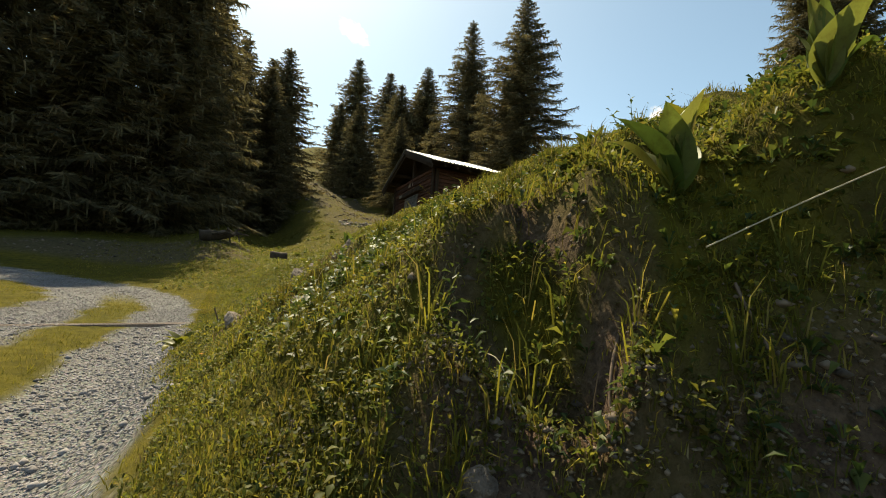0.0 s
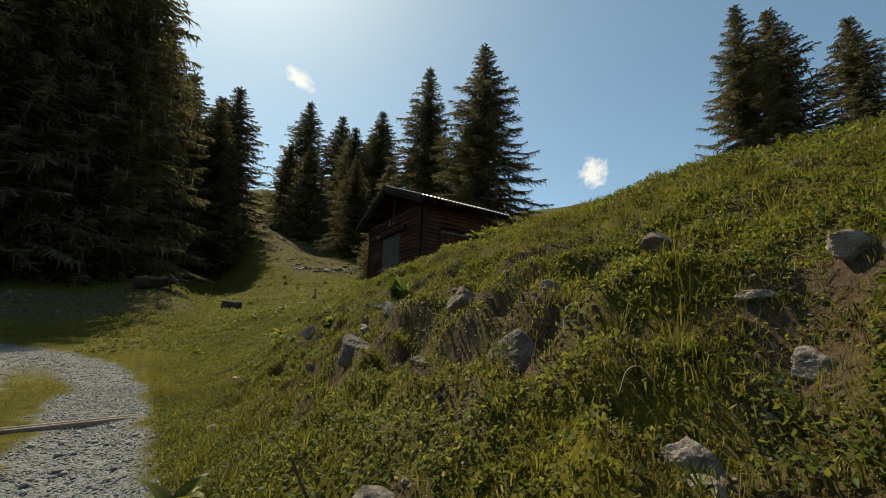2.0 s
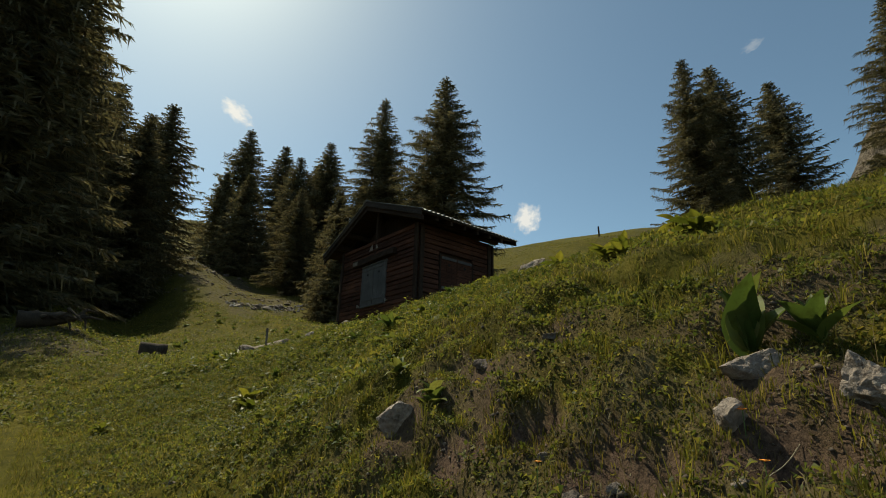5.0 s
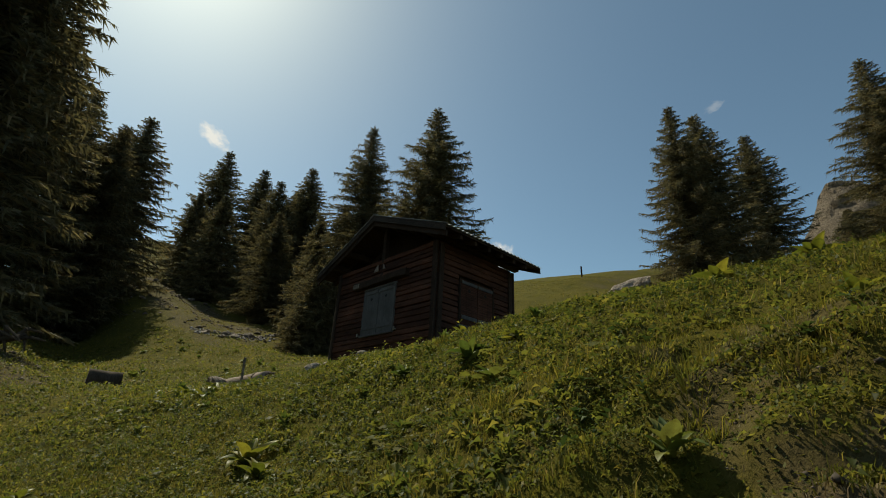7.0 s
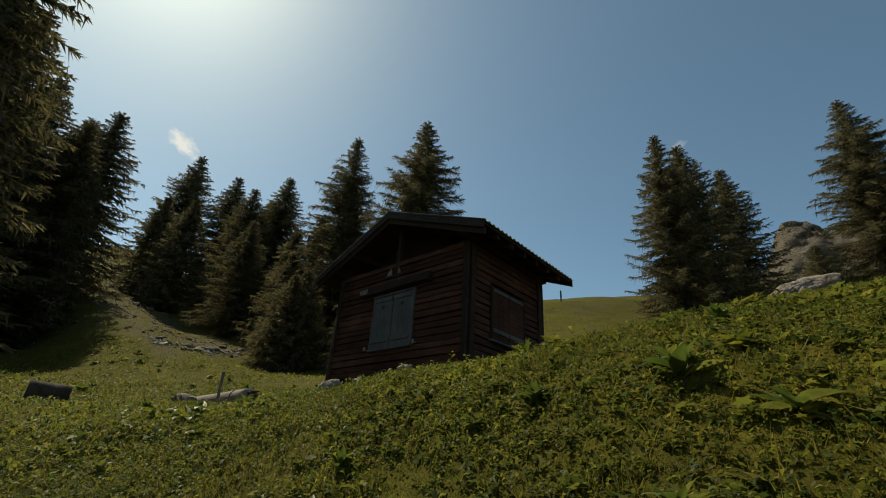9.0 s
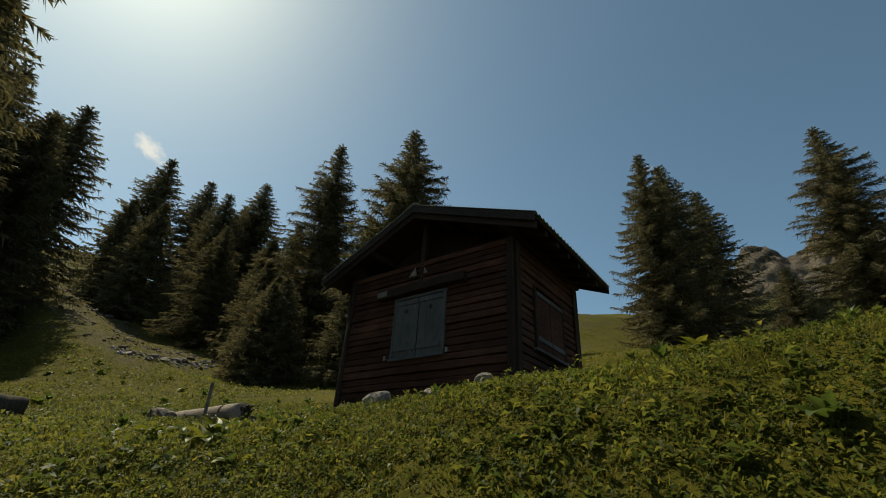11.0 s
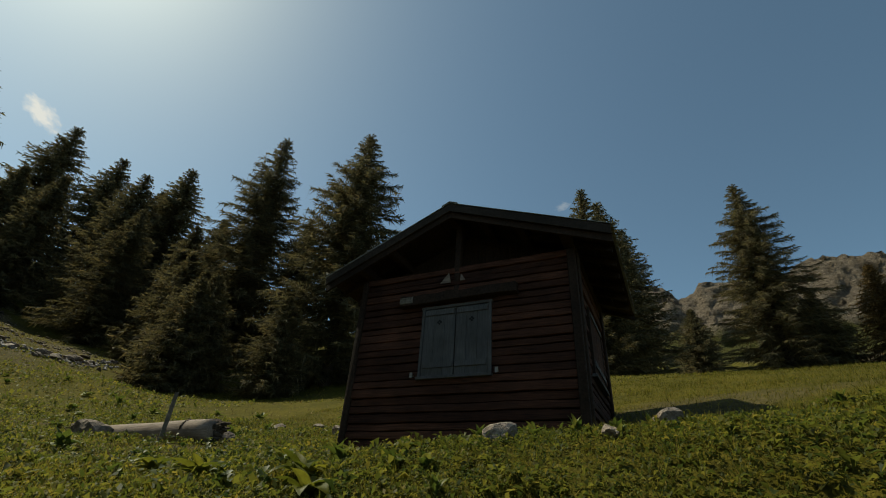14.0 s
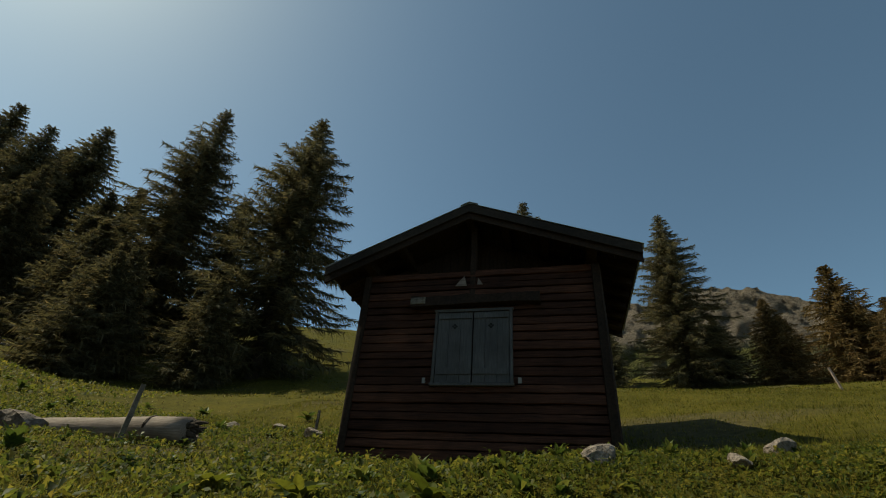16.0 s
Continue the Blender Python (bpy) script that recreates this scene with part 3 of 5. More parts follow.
            part("roof_board", bm, M_DARKWOOD, hut)
        for px, low, high, back in ((x0 - 0.012, -0.1, 0.03, 0.03), (x0 + 0.03, -0.2, -0.085, 0.035), (x1 - 0.02, -0.1, 0.03, 0.03)):
            bm = bmesh.new()
            b = box_bm(bm, px, px + back, min(0, s * w), max(0, s * w), low, high)
            for v in b:
                v.co.z += 3.615 - abs(v.co.y) * p
            part("bargeboard", bm, M_BARGE if high > 0 else M_DARKWOOD, hut)
        for y, r in ((0.02 if s > 0 else 0.5, 0.06), (1.05, 0.06), ((half if s < 0 else left) - 0.03, 0.07)):
            zc = 3.59 - y * p - 0.09
            box_part("purlin", (x0 + 0.06, x1 - 0.06, s * y - r, s * y + r, zc - r, zc + r), M_DARKWOOD, hut, "", 0.012)
        for k in range(6):
            xr = 0.12 + k * (deep - 0.24) / 5
            bm = bmesh.new()
            b = box_bm(bm, xr - 0.035, xr + 0.035, min(s * 1.0, s * (w - 0.05)), max(s * 1.0, s * (w - 0.05)), -0.1, -0.005)
            for v in b:
                v.co.z += 3.59 - abs(v.co.y) * p
            part("rafter", bm, M_DARKWOOD, hut)
    bm = bmesh.new()
    for s, p in ((-1, pitch_r), (1, pitch_l)):
        b = box_bm(bm, x0 - 0.03, x1 + 0.03, min(0, s * 0.13), max(0, s * 0.13), 0.022, 0.032)
        for v in b:
            v.co.z += 3.655 - abs(v.co.y) * p
    part("ridge_cap", bm, M_ROOF, hut)
    # lintel beam over the front shutters
    bm = bmesh.new()
    vs = box_bm(bm, -0.15, -0.03, -0.96, 0.83, 2.13, 2.27)
    bmesh.ops.subdivide_edges(bm, edges=[e for e in bm.edges if abs(e.verts[0].co.y - e.verts[1].co.y) > 1], cuts=8)
    for v in bm.verts:
        v.co += Vector((rng.uniform(-0.01, 0.01), 0, rng.uniform(-0.014, 0.014)))
    part("lintel_beam", bm, M_DARKWOOD, hut, "rough hewn lintel beam")
    box_part("lintel_end", (-0.158, -0.1, 0.62, 0.838, 2.15, 2.25), M_GREYWOOD, hut, "pale bare end of the lintel")

    def shutter(y0, y1, z0, z1, put, mat, batten):
        """One leaf of boards; put maps (across, out, up) to the hut."""
        bm = bmesh.new()
        n = 3
        for i in range(n):
            a, b = y0 + (y1 - y0) * i / n, y0 + (y1 - y0) * (i + 1) / n - 0.004
            box_bm(bm, 0.0, 0.028, a, b, z0, z1)
        for v in bm.verts:
            v.co = put(v.co.y, v.co.x, v.co.z)
        bmesh.ops.recalc_face_normals(bm, faces=bm.faces[:])
        leaf = part("shutter", bm, mat, hut, "closed board shutter leaf")
        for za, zb in ((z0 + 0.1, z0 + 0.17), (z1 - 0.09, z1 - 0.03)):
            bm = bmesh.new()
            box_bm(bm, 0.028, 0.046, y0 + 0.01, y1 - 0.014, za, zb)
            for v in bm.verts:
                v.co = put(v.co.y, v.co.x, v.co.z)
            bmesh.ops.recalc_face_normals(bm, faces=bm.faces[:])
            part("batten", bm, batten, leaf)
        # flat black discs on the boards imitate the shade inside a cut-out
        bm = bmesh.new()
        yc, zc = (y0 + y1) / 2, z1 - 0.2
        for dy, dz in ((0.022, 0), (-0.022, 0), (0, 0.022), (0, -0.022)):
            ring = [bm.verts.new(put(yc + dy + 0.017 * math.cos(a), 0.0305, zc + dz + 0.017 * math.sin(a))) for a in [k * math.pi / 5 for k in range(10)]]
            bm.faces.new(ring)
        part("quatrefoil_shade", bm, M_BLACK, leaf, "flat black four-lobed patch imitating the shade in a cut-out")
        return leaf

    front = lambda y, o, z: Vector((-0.04 - o, y, z))
    side = lambda y, o, z: Vector((y, -half - 0.04 - o, z))
    shutter(-0.05, 0.43, 1.08, 2.03, front, M_SHUTTER, M_SHUTTER)
    shutter(-0.54, -0.065, 1.08, 2.03, front, M_SHUTTER, M_SHUTTER)
    shutter(0.63, 1.1, 1.18, 2.07, side, M_PLANK_SIDE, M_SHUTTER)
    shutter(1.115, 1.58, 1.18, 2.07, side, M_PLANK_SIDE, M_SHUTTER)
    for b in ((-0.075, -0.02, 0.435, 0.475, 1.03, 2.06), (-0.075, -0.02, -0.585, -0.545, 1.03, 2.06), (-0.075, -0.02, -0.6, 0.49, 2.045, 2.085)):
        box_part("window_frame", b, M_SHUTTER, hut, "", 0.004)
    box_part("window_sill", (-0.1, -0.02, -0.6, 0.49, 1.03, 1.07), M_SHUTTER, hut, "", 0.006)
    for b in ((0.585, 0.625), (1.585, 1.625)):
        box_part("window_frame", (*b, -half - 0.075, -half - 0.02, 1.12, 2.1), M_DARKWOOD, hut, "", 0.004)
    box_part("window_sill", (0.56, 1.65, -half - 0.1, -half - 0.02, 1.12, 1.16), M_SHUTTER, hut, "", 0.006)
    for y in (0.56, -0.67):
        bm = bmesh.new()
        box_bm(bm, -0.09, -0.03, y - 0.012, y + 0.012, 1.08, 1.1)
        box_bm(bm, -0.1, -0.088, y - 0.02, y + 0.02, 1.06, 1.13)
        part("shutter_catch", bm, M_IRON, hut, "small pale metal shutter catch")
    return hut


# near-black colour painted for the shade in the shutter cut-outs
M_BLACK = material("painted_hole_shade", 1.0)[0]
M_BLACK.node_tree.nodes["Principled BSDF"].inputs["Base Color"].default_value = (0.008, 0.007, 0.006, 1)
M_BARGE = wood("brown_bargeboard", (0.02, 0.015, 0.012), (0.06, 0.045, 0.036), (10, 10, 10), 0.8, 0.2)
build_hut()


# ---- spruces ----
def spruce(seed, tall, wide, mat, bare=0.05, thin=1.0, step_len=0.3, lop=0.0, reps=2, blade=0.2):
    """A spruce at the origin: tapered trunk, boughs that sag and lift again at their tips, and pointed hanging twigs all along them."""
    rng = np.random.RandomState(seed)
    tree = new("spruce_tree")
    vs, fs = [], []
    for i in range(9):
        f = i / 8
        r = 0.014 * tall * (1 - f) ** 0.9 + 0.01
        if i == 0:
            r *= 1.5
        for k in range(8):
            a = k * math.pi / 4
            vs.append((r * math.cos(a) + 0.04 * math.sin(f * 5 + seed), r * math.sin(a), tall * f * 0.985 - 0.5 * (i == 0)))
    for i in range(8):
        for k in range(8):
            fs.append((i * 8 + k, i * 8 + (k + 1) % 8, i * 8 + 8 + (k + 1) % 8, i * 8 + 8 + k))
    new("trunk", mesh_from("trunk", vs, fs, M_BARK, True)).parent = tree
    # boughs: height, bearing, length, sag, lift of the tip
    rows, z = [], tall * bare
    while z < tall * 0.975:
        f = z / tall
        cone = (1 - f) ** 0.62 * (0.55 + 0.45 * min(1, (f - bare) / 0.12 + 0.25)) * min(1, 0.35 + (1 - f) * 2.2)
        n = int(rng.randint(6, 10) * thin + 0.5)
        a0 = rng.uniform(0, 6.28)
        gust = rng.uniform(0.82, 1.08)
        for k in range(n):
            a = a0 + k * 6.283 / n + rng.uniform(-0.35, 0.35)
            L = (wide * cone * gust * rng.uniform(0.72, 1.14) + 0.012 * tall) * (1 - lop * (0.5 + 0.5 * math.cos(a)))
            if rng.rand() < 0.08:
                L *= 0.6
            rows.append((z + rng.uniform(-0.1, 0.1), a, L, rng.uniform(0.2, 0.5) * (1 - f) ** 0.6 - 0.55 * f ** 2.2, rng.uniform(0.15, 0.4)))
        z += rng.uniform(0.017, 0.027) * tall * (0.5 + 0.6 * (1 - f))
    V = []
    for z, a, L, sag, lift in rows:
        out, lat = np.array((math.cos(a), math.sin(a), 0.0)), np.array((-math.sin(a), math.cos(a), 0.0))
        m = max(5, int(L / step_len))
        u = (np.arange(m) + 1.0) / m
        curve = lambda u: np.stack([out[0] * L * u, out[1] * L * u, z + L * (-sag * u + lift * sag * 1.6 * u ** 3 + 0.03 * np.sin(u * 8 + a))], 1) + lat * (0.06 * L * np.sin(u * 3 + a * 5))[:, None]
        p, q = curve(u), curve(u - 1.0 / m)
        d = (p - q) / (np.linalg.norm(p - q, axis=1)[:, None] + 1e-6)
        # side twigs, shorter towards the tip
        for sg in (-1, 1):
            for rep in range(reps):
                t = d * rng.uniform(0.45, 0.95, (m, 1)) + lat * sg * rng.uniform(0.45, 1.0, (m, 1))
                t[:, 2] -= rng.uniform(-0.05, 0.55, m)
                t /= np.linalg.norm(t, axis=1)[:, None]
                w = np.minimum(0.3 + 0.24 * L * (1 - u) ** 0.6, 1.0) * rng.uniform(0.55, 1.25, m) * (0.4 + 0.6 * min(1, L / 2.0))
                s = np.cross(t, rng.normal(0, 1, (m, 3)))
                s /= np.linalg.norm(s, axis=1)[:, None] + 1e-6
                b = q + (p - q) * rng.uniform(0, 1, (m, 1))
                h = (0.01 + blade * step_len) * rng.uniform(0.7, 1.3, (m, 1)) * (0.5 + 0.5 * min(1, L / 2.0))
                V.append(np.stack([b - s * h, b + s * h, b + t * w[:, None]], 1))
        # hanging twigs
        w = rng.uniform(0.2, 0.8, (m, 1)) * min(1, 0.2 + L / 3)
        b = q + (p - q) * rng.uniform(0, 1, (m, 1))
        s = rng.normal(0, 1, (m, 3)) * np.array((1, 1, 0.1))
        s /= np.linalg.norm(s, axis=1)[:, None]
        V.append(np.stack([b - s * (0.02 + 0.1 * step_len), b + s * (0.02 + 0.1 * step_len), b + rng.normal(0, 0.08, (m, 3)) + np.array((0, 0, -1.0)) * w + d * w * 0.35], 1))
        # the bough itself
        side = lat * (0.025 + 0.1 * step_len) * (1.05 - u)[:, None]
        V.append(np.stack([q - side, q + side, p + d * 0.35 * step_len], 1))
        V.append(np.stack([q + np.array((0, 0, 0.03)), q - np.array((0, 0, 0.05)), p + d * 0.5 * step_len], 1))
    for k in range(7):
        a = k * 0.9
        b = np.array((0, 0, tall * 0.94))
        s = np.array((math.cos(a), math.sin(a), 0.0)) * 0.0028 * tall
        V.append(np.array([[b - s, b + s, b + np.array((0.1 * s[0], 0.1 * s[1], tall * 0.06 * (1 - 0.06 * k)))]]))
    v = np.concatenate(V).reshape(-1, 3)
    new("crown", fast_mesh("crown", v, np.arange(len(v)).reshape(-1, 3), 3, mat)).parent = tree
    return tree


KINDS = [
    spruce(1, 20, 5.9, M_NEEDLE, 0.04, 1.0, 0.3), spruce(2, 20, 5.7, M_NEEDLE, 0.04, 1.05, 0.2, 0.0, 3, 0.13), spruce(3, 20, 5.0, M_NEEDLE, 0.05, 0.9, 0.2, 0.15, 3, 0.13),
    spruce(4, 9, 3.2, M_NEEDLE, 0.02, 1.0, 0.23, 0.0, 2, 0.16), spruce(5, 11, 3.7, M_NEEDLE_BROWN, 0.02, 0.85, 0.24, 0.0, 2, 0.17), spruce(6, 20, 4.7, M_NEEDLE, 0.03, 1.1, 0.29), spruce(7, 20, 5.9, M_NEEDLE, 0.04, 1.0, 0.65),
]
TALL = (20, 20, 20, 9, 11, 20, 20)
LABEL = ("dense dark green spruce on the slope", "broad dark green spruce on the slope", "slender spruce with open crown", "young bushy spruce with branches to the ground", "spruce with browned dry needles", "tall dense spruce at the forest edge", "dark spruce deep in the forest")
# place and tip height of each spruce, and its kind
SPRUCES = [
    (20.2, 36.7, 29.7, 2), (20.2, 27.6, 26.7, 1), (34.0, 14.7, 28.3, 2), (37.4, 13.8, 28.9, 0), (52.6, 12.6, 34.8, 0), (36.2, 3.1, 27.0, 1),
    (4.4, 48.3, 27.6, 0), (3.0, 50.0, 26.8, 0), (18.0, 74.4, 43.3, 0), (21.5, 67.0, 38.4, 0), (22.5, 53.2, 33.2, 0), (19.5, 55.0, 30.6, 0),
    (-3.1, 30.5, 27.3, 5), (0.2, 44.4, 25.4, 0), (-1.8, 37.4, 24.9, 0), (2.6, 43.5, 22.7, 0), (-6.5, 29.0, 26.0, 5), (-11, 27.5, 25.0, 5), (-16, 26.5, 24.0, 6), (-22, 26, 24.0, 6),
    (-5, 36, 28.0, 0), (-10, 35, 28.0, 6), (-17, 33, 27.0, 6), (-4, 45, 28.0, 6), (-12, 44, 29.0, 6), (-25, 33, 27.0, 6), (-30, 27, 24.0, 6),
    (14.1, 31.9, 12.2, 3), (15.1, 32.2, 13.0, 3), (16.4, 27.7, 11.6, 3), (15.3, 33.5, 13.5, 3), (23.5, 35.0, 23.0, 0), (24.5, 42.0, 26.0, 0), (17.0, 47.0, 22.5, 0), (15.5, 61.0, 29.0, 6), (24.0, 60.0, 33.0, 6), (14.0, 67.0, 31.0, 6), (20.0, 44.0, 22.0, 6),
    (26.0, 50.0, 28.0, 6), (17.5, 39.0, 17.0, 3),
    (37.2, -3.2, 18.9, 4), (39.7, -9.5, 22.9, 4), (35.8, -10.2, 18.1, 4), (42, -6, 19.5, 4), (60.2, 6.4, 26.2, 3), (46, -14, 22, 4), (38.5, 0.2, 18.0, 3),
]
for i, (x, y, tip, k) in enumerate(SPRUCES):
    base = hz(x, y)
    s = (tip - base) / TALL[k]
    m = pose(x, y, base - 0.15, 0, 0, (i * 77) % 360) @ Matrix.Diagonal((s * (1.1 if k in (3, 4) else 1.0), s * (1.1 if k in (3, 4) else 1.0), s, 1))
    tagged(copy_thing(KINDS[k], m), LABEL[k], "spruce tree", "spruces on the slopes")
for t in KINDS:
    for c in list(t.children):
        bpy.data.objects.remove(c)
    bpy.data.objects.remove(t)


# ---- grass and herbs ----
def scatter(rng, x0, x1, y0, y1, per_m2, keep):
    n = int((x1 - x0) * (y1 - y0) * per_m2)
    x, y = rng.uniform(x0, x1, n), rng.uniform(y0, y1, n)
    ok = rng.uniform(0, 1, n) < keep(x, y)
    x, y = x[ok], y[ok]
    free = stony(x, y, 0.6) < 0.5
    return x[free], y[free]


def turf(x, y):
    r, s, d = covers(x, y)
    hut = (x > 5.8) & (x < 8.25) & (y > 11.5) & (y < 15.1)
    return np.where(hut, 0, (1 - r) * (1 - 0.65 * s) * (1 - 0.4 * d * step(y, 7, 12)) * (0.45 + 0.9 * vnoise(x, y, 0.4, 21)))


def blades(name, rng, x, y, tall, wide, mat, label, bent=True):
    n = len(x)
    z = height(x, y)
    clump = vnoise(x, y, 0.9, 22) * 0.7 + vnoise(x, y, 0.25, 23) * 0.6
    h = tall * (0.35 + 0.9 * rng.uniform(0, 1, n) ** 1.5) * (0.45 + clump)
    a, lean, yaw = rng.uniform(0, 6.283, n), rng.uniform(0.15, 0.95, n), rng.uniform(0, 6.283, n)
    w = wide * rng.uniform(0.6, 1.3, n)
    dx, dy = np.cos(a), np.sin(a)
    sx, sy = np.cos(yaw) * w, np.sin(yaw) * w
    base = np.stack([x, y, z - 0.01], 1)
    side = np.stack([sx, sy, np.zeros(n)], 1)
    tip = base + np.stack([dx * h * lean, dy * h * lean, h * (1.05 - 0.35 * lean)], 1)
    i = np.arange(n)
    if bent:
        mid = base + np.stack([dx * h * lean * 0.3, dy * h * lean * 0.3, h * 0.6], 1)
        v = np.stack([base - side, base + side, mid + side * 0.75, mid - side * 0.75, tip], 1).reshape(-1, 3)
        f = np.concatenate([np.stack([i * 5, i * 5 + 1, i * 5 + 2], 1), np.stack([i * 5, i * 5 + 2, i * 5 + 3], 1), np.stack([i * 5 + 3, i * 5 + 2, i * 5 + 4], 1)])
    else:
        v = np.stack([base - side, base + side, tip], 1).reshape(-1, 3)
        f = np.stack([i * 3, i * 3 + 1, i * 3 + 2], 1)
    return tagged(new(name, fast_mesh(name, v, f, 3, mat)), label, "grass", kind="stuff")


def herbs(name, rng, x, y, size, mat, label, slim=0.3, k=6):
    """Low plants of bent, folded leaves, some flat and some upright."""
    n = len(x) * k
    cx, cy = np.repeat(x, k), np.repeat(y, k)
    a = rng.uniform(0, 6.283, n)
    s = size * rng.uniform(0.45, 1.35, n) * (0.6 + 0.8 * np.repeat(vnoise(x, y, 0.7, 31), k))
    rise = rng.uniform(-0.1, 1.25, n)
    d = np.stack([np.cos(a) * np.cos(rise), np.sin(a) * np.cos(rise), np.sin(rise)], 1)
    tilt = rng.uniform(-0.5, 0.5, n)
    l = np.stack([-np.sin(a), np.cos(a), tilt], 1)
    base = np.stack([cx, cy, np.repeat(height(x, y), k) + rng.uniform(0.1, 0.8, n) * s], 1) + d * (0.15 * s)[:, None]
    w = (slim * s * rng.uniform(0.7, 1.2, n))[:, None]
    fold = np.array((0, 0, 0.2)) * s[:, None]
    mid = base + d * (0.5 * s)[:, None]
    tip = base + d * (0.95 * s)[:, None] - np.array((0, 0, 0.22)) * s[:, None]
    v = np.stack([base, mid + l * w + fold, mid, mid - l * w + fold, tip], 1).reshape(-1, 3)
    i = np.arange(n) * 5
    f = np.concatenate([np.stack([i, i + 2, i + 1], 1), np.stack([i, i + 3, i + 2], 1), np.stack([i + 1, i + 2, i + 4], 1), np.stack([i + 2, i + 3, i + 4], 1)])
    return tagged(new(name, fast_mesh(name, v, f, 3, mat)), label, "herbs", kind="stuff")


def sprigs(name, rng, x, y, tall, leaf, slim, mat, label, k=9):
    """Leafy stems: leaves set round a leaning stem, smaller towards its top."""
    n = len(x)
    h, a, lean = tall * rng.uniform(0.4, 1.25, n), rng.uniform(0, 6.283, n), rng.uniform(0.05, 0.6, n)
    base = np.stack([x, y, height(x, y) - 0.01], 1)
    to = np.stack([np.cos(a) * lean * h, np.sin(a) * lean * h, h * (1 - 0.3 * lean)], 1)
    f = (np.arange(k) + 0.6) / k
    p = base[:, None] + to[:, None] * np.stack([f ** 1.5, f ** 1.5, f], 1)[None]
    b = a[:, None] + np.arange(k)[None] * 2.4 + rng.uniform(-0.5, 0.5, (n, k))
    rise = rng.uniform(-0.15, 0.95, (n, k))
    s = leaf * (1.15 - 0.6 * f)[None] * rng.uniform(0.6, 1.3, (n, k)) * rng.uniform(0.7, 1.2, (n, 1))
    d = np.stack([np.cos(b) * np.cos(rise), np.sin(b) * np.cos(rise), np.sin(rise)], 2)
    l = np.stack([-np.sin(b), np.cos(b), rng.uniform(-0.4, 0.4, (n, k))], 2) * (slim * s)[..., None]
    lift = np.zeros((n, k, 3))
    lift[..., 2] = 0.12 * s
    mid, tip = p + d * (0.5 * s)[..., None], p + d * s[..., None] - lift * 1.6
    v = np.stack([p, mid + l + lift, mid, mid - l + lift, tip], 2).reshape(-1, 3)
    i = np.arange(n * k) * 5
    tri = np.concatenate([np.stack([i, i + 2, i + 1], 1), np.stack([i, i + 3, i + 2], 1), np.stack([i + 1, i + 2, i + 4], 1), np.stack([i + 2, i + 3, i + 4], 1)])
    w = np.stack([np.cos(a + 1.6), np.sin(a + 1.6), np.zeros(n)], 1) * 0.02 * tall
    o = len(v)
    v = np.concatenate([v, np.stack([base - w, base + w, base + to], 1).reshape(-1, 3)])
    tri = np.concatenate([tri, o + np.arange(n * 3).reshape(-1, 3)])
    return tagged(new(name, fast_mesh(name, v, tri, 3, mat)), label, "herbs", kind="stuff")


def tussocks(name, rng, cx, cy, k, radius, tall, wide, mat, label, bent=True):
    """Cushions of blades leaning out from their middle."""
    n = len(cx) * k
    size = np.repeat(rng.uniform(0.5, 1.4, len(cx)), k)
    a, r = rng.uniform(0, 6.283, n), np.sqrt(rng.uniform(0, 1, n))
    dx, dy = np.cos(a), np.sin(a)
    x, y = np.repeat(cx, k) + dx * r * radius * size, np.repeat(cy, k) + dy * r * radius * size
    z = height(x, y) + 0.02 * size * (1 - r * r) - 0.012
    h = tall * size * rng.uniform(0.35, 1.1, n) * (1.1 - 0.5 * r)
    lean = 0.12 + 0.85 * r * rng.uniform(0.4, 1.2, n)
    a2 = a + rng.uniform(-0.9, 0.9, n)
    ex, ey = np.cos(a2), np.sin(a2)
    yaw = rng.uniform(0, 6.283, n)
    w = wide * rng.uniform(0.6, 1.3, n)
    base = np.stack([x, y, z], 1)
    side = np.stack([np.cos(yaw) * w, np.sin(yaw) * w, np.zeros(n)], 1)
    tip = base + np.stack([ex * h * lean, ey * h * lean, h * (1.0 - 0.55 * lean)], 1)
    i = np.arange(n)
    if bent:
        mid = base + np.stack([ex * h * lean * 0.32, ey * h * lean * 0.32, h * 0.58], 1)
        v = np.stack([base - side, base + side, mid + side * 0.75, mid - side * 0.75, tip], 1).reshape(-1, 3)
        f = np.concatenate([np.stack([i * 5, i * 5 + 1, i * 5 + 2], 1), np.stack([i * 5, i * 5 + 2, i * 5 + 3], 1), np.stack([i * 5 + 3, i * 5 + 2, i * 5 + 4], 1)])
    else:
        v = np.stack([base - side, base + side, tip], 1).reshape(-1, 3)
        f = np.stack([i * 3, i * 3 + 1, i * 3 + 2], 1)
    return tagged(new(name, fast_mesh(name, v, f, 3, mat)), label, "grass", kind="stuff")


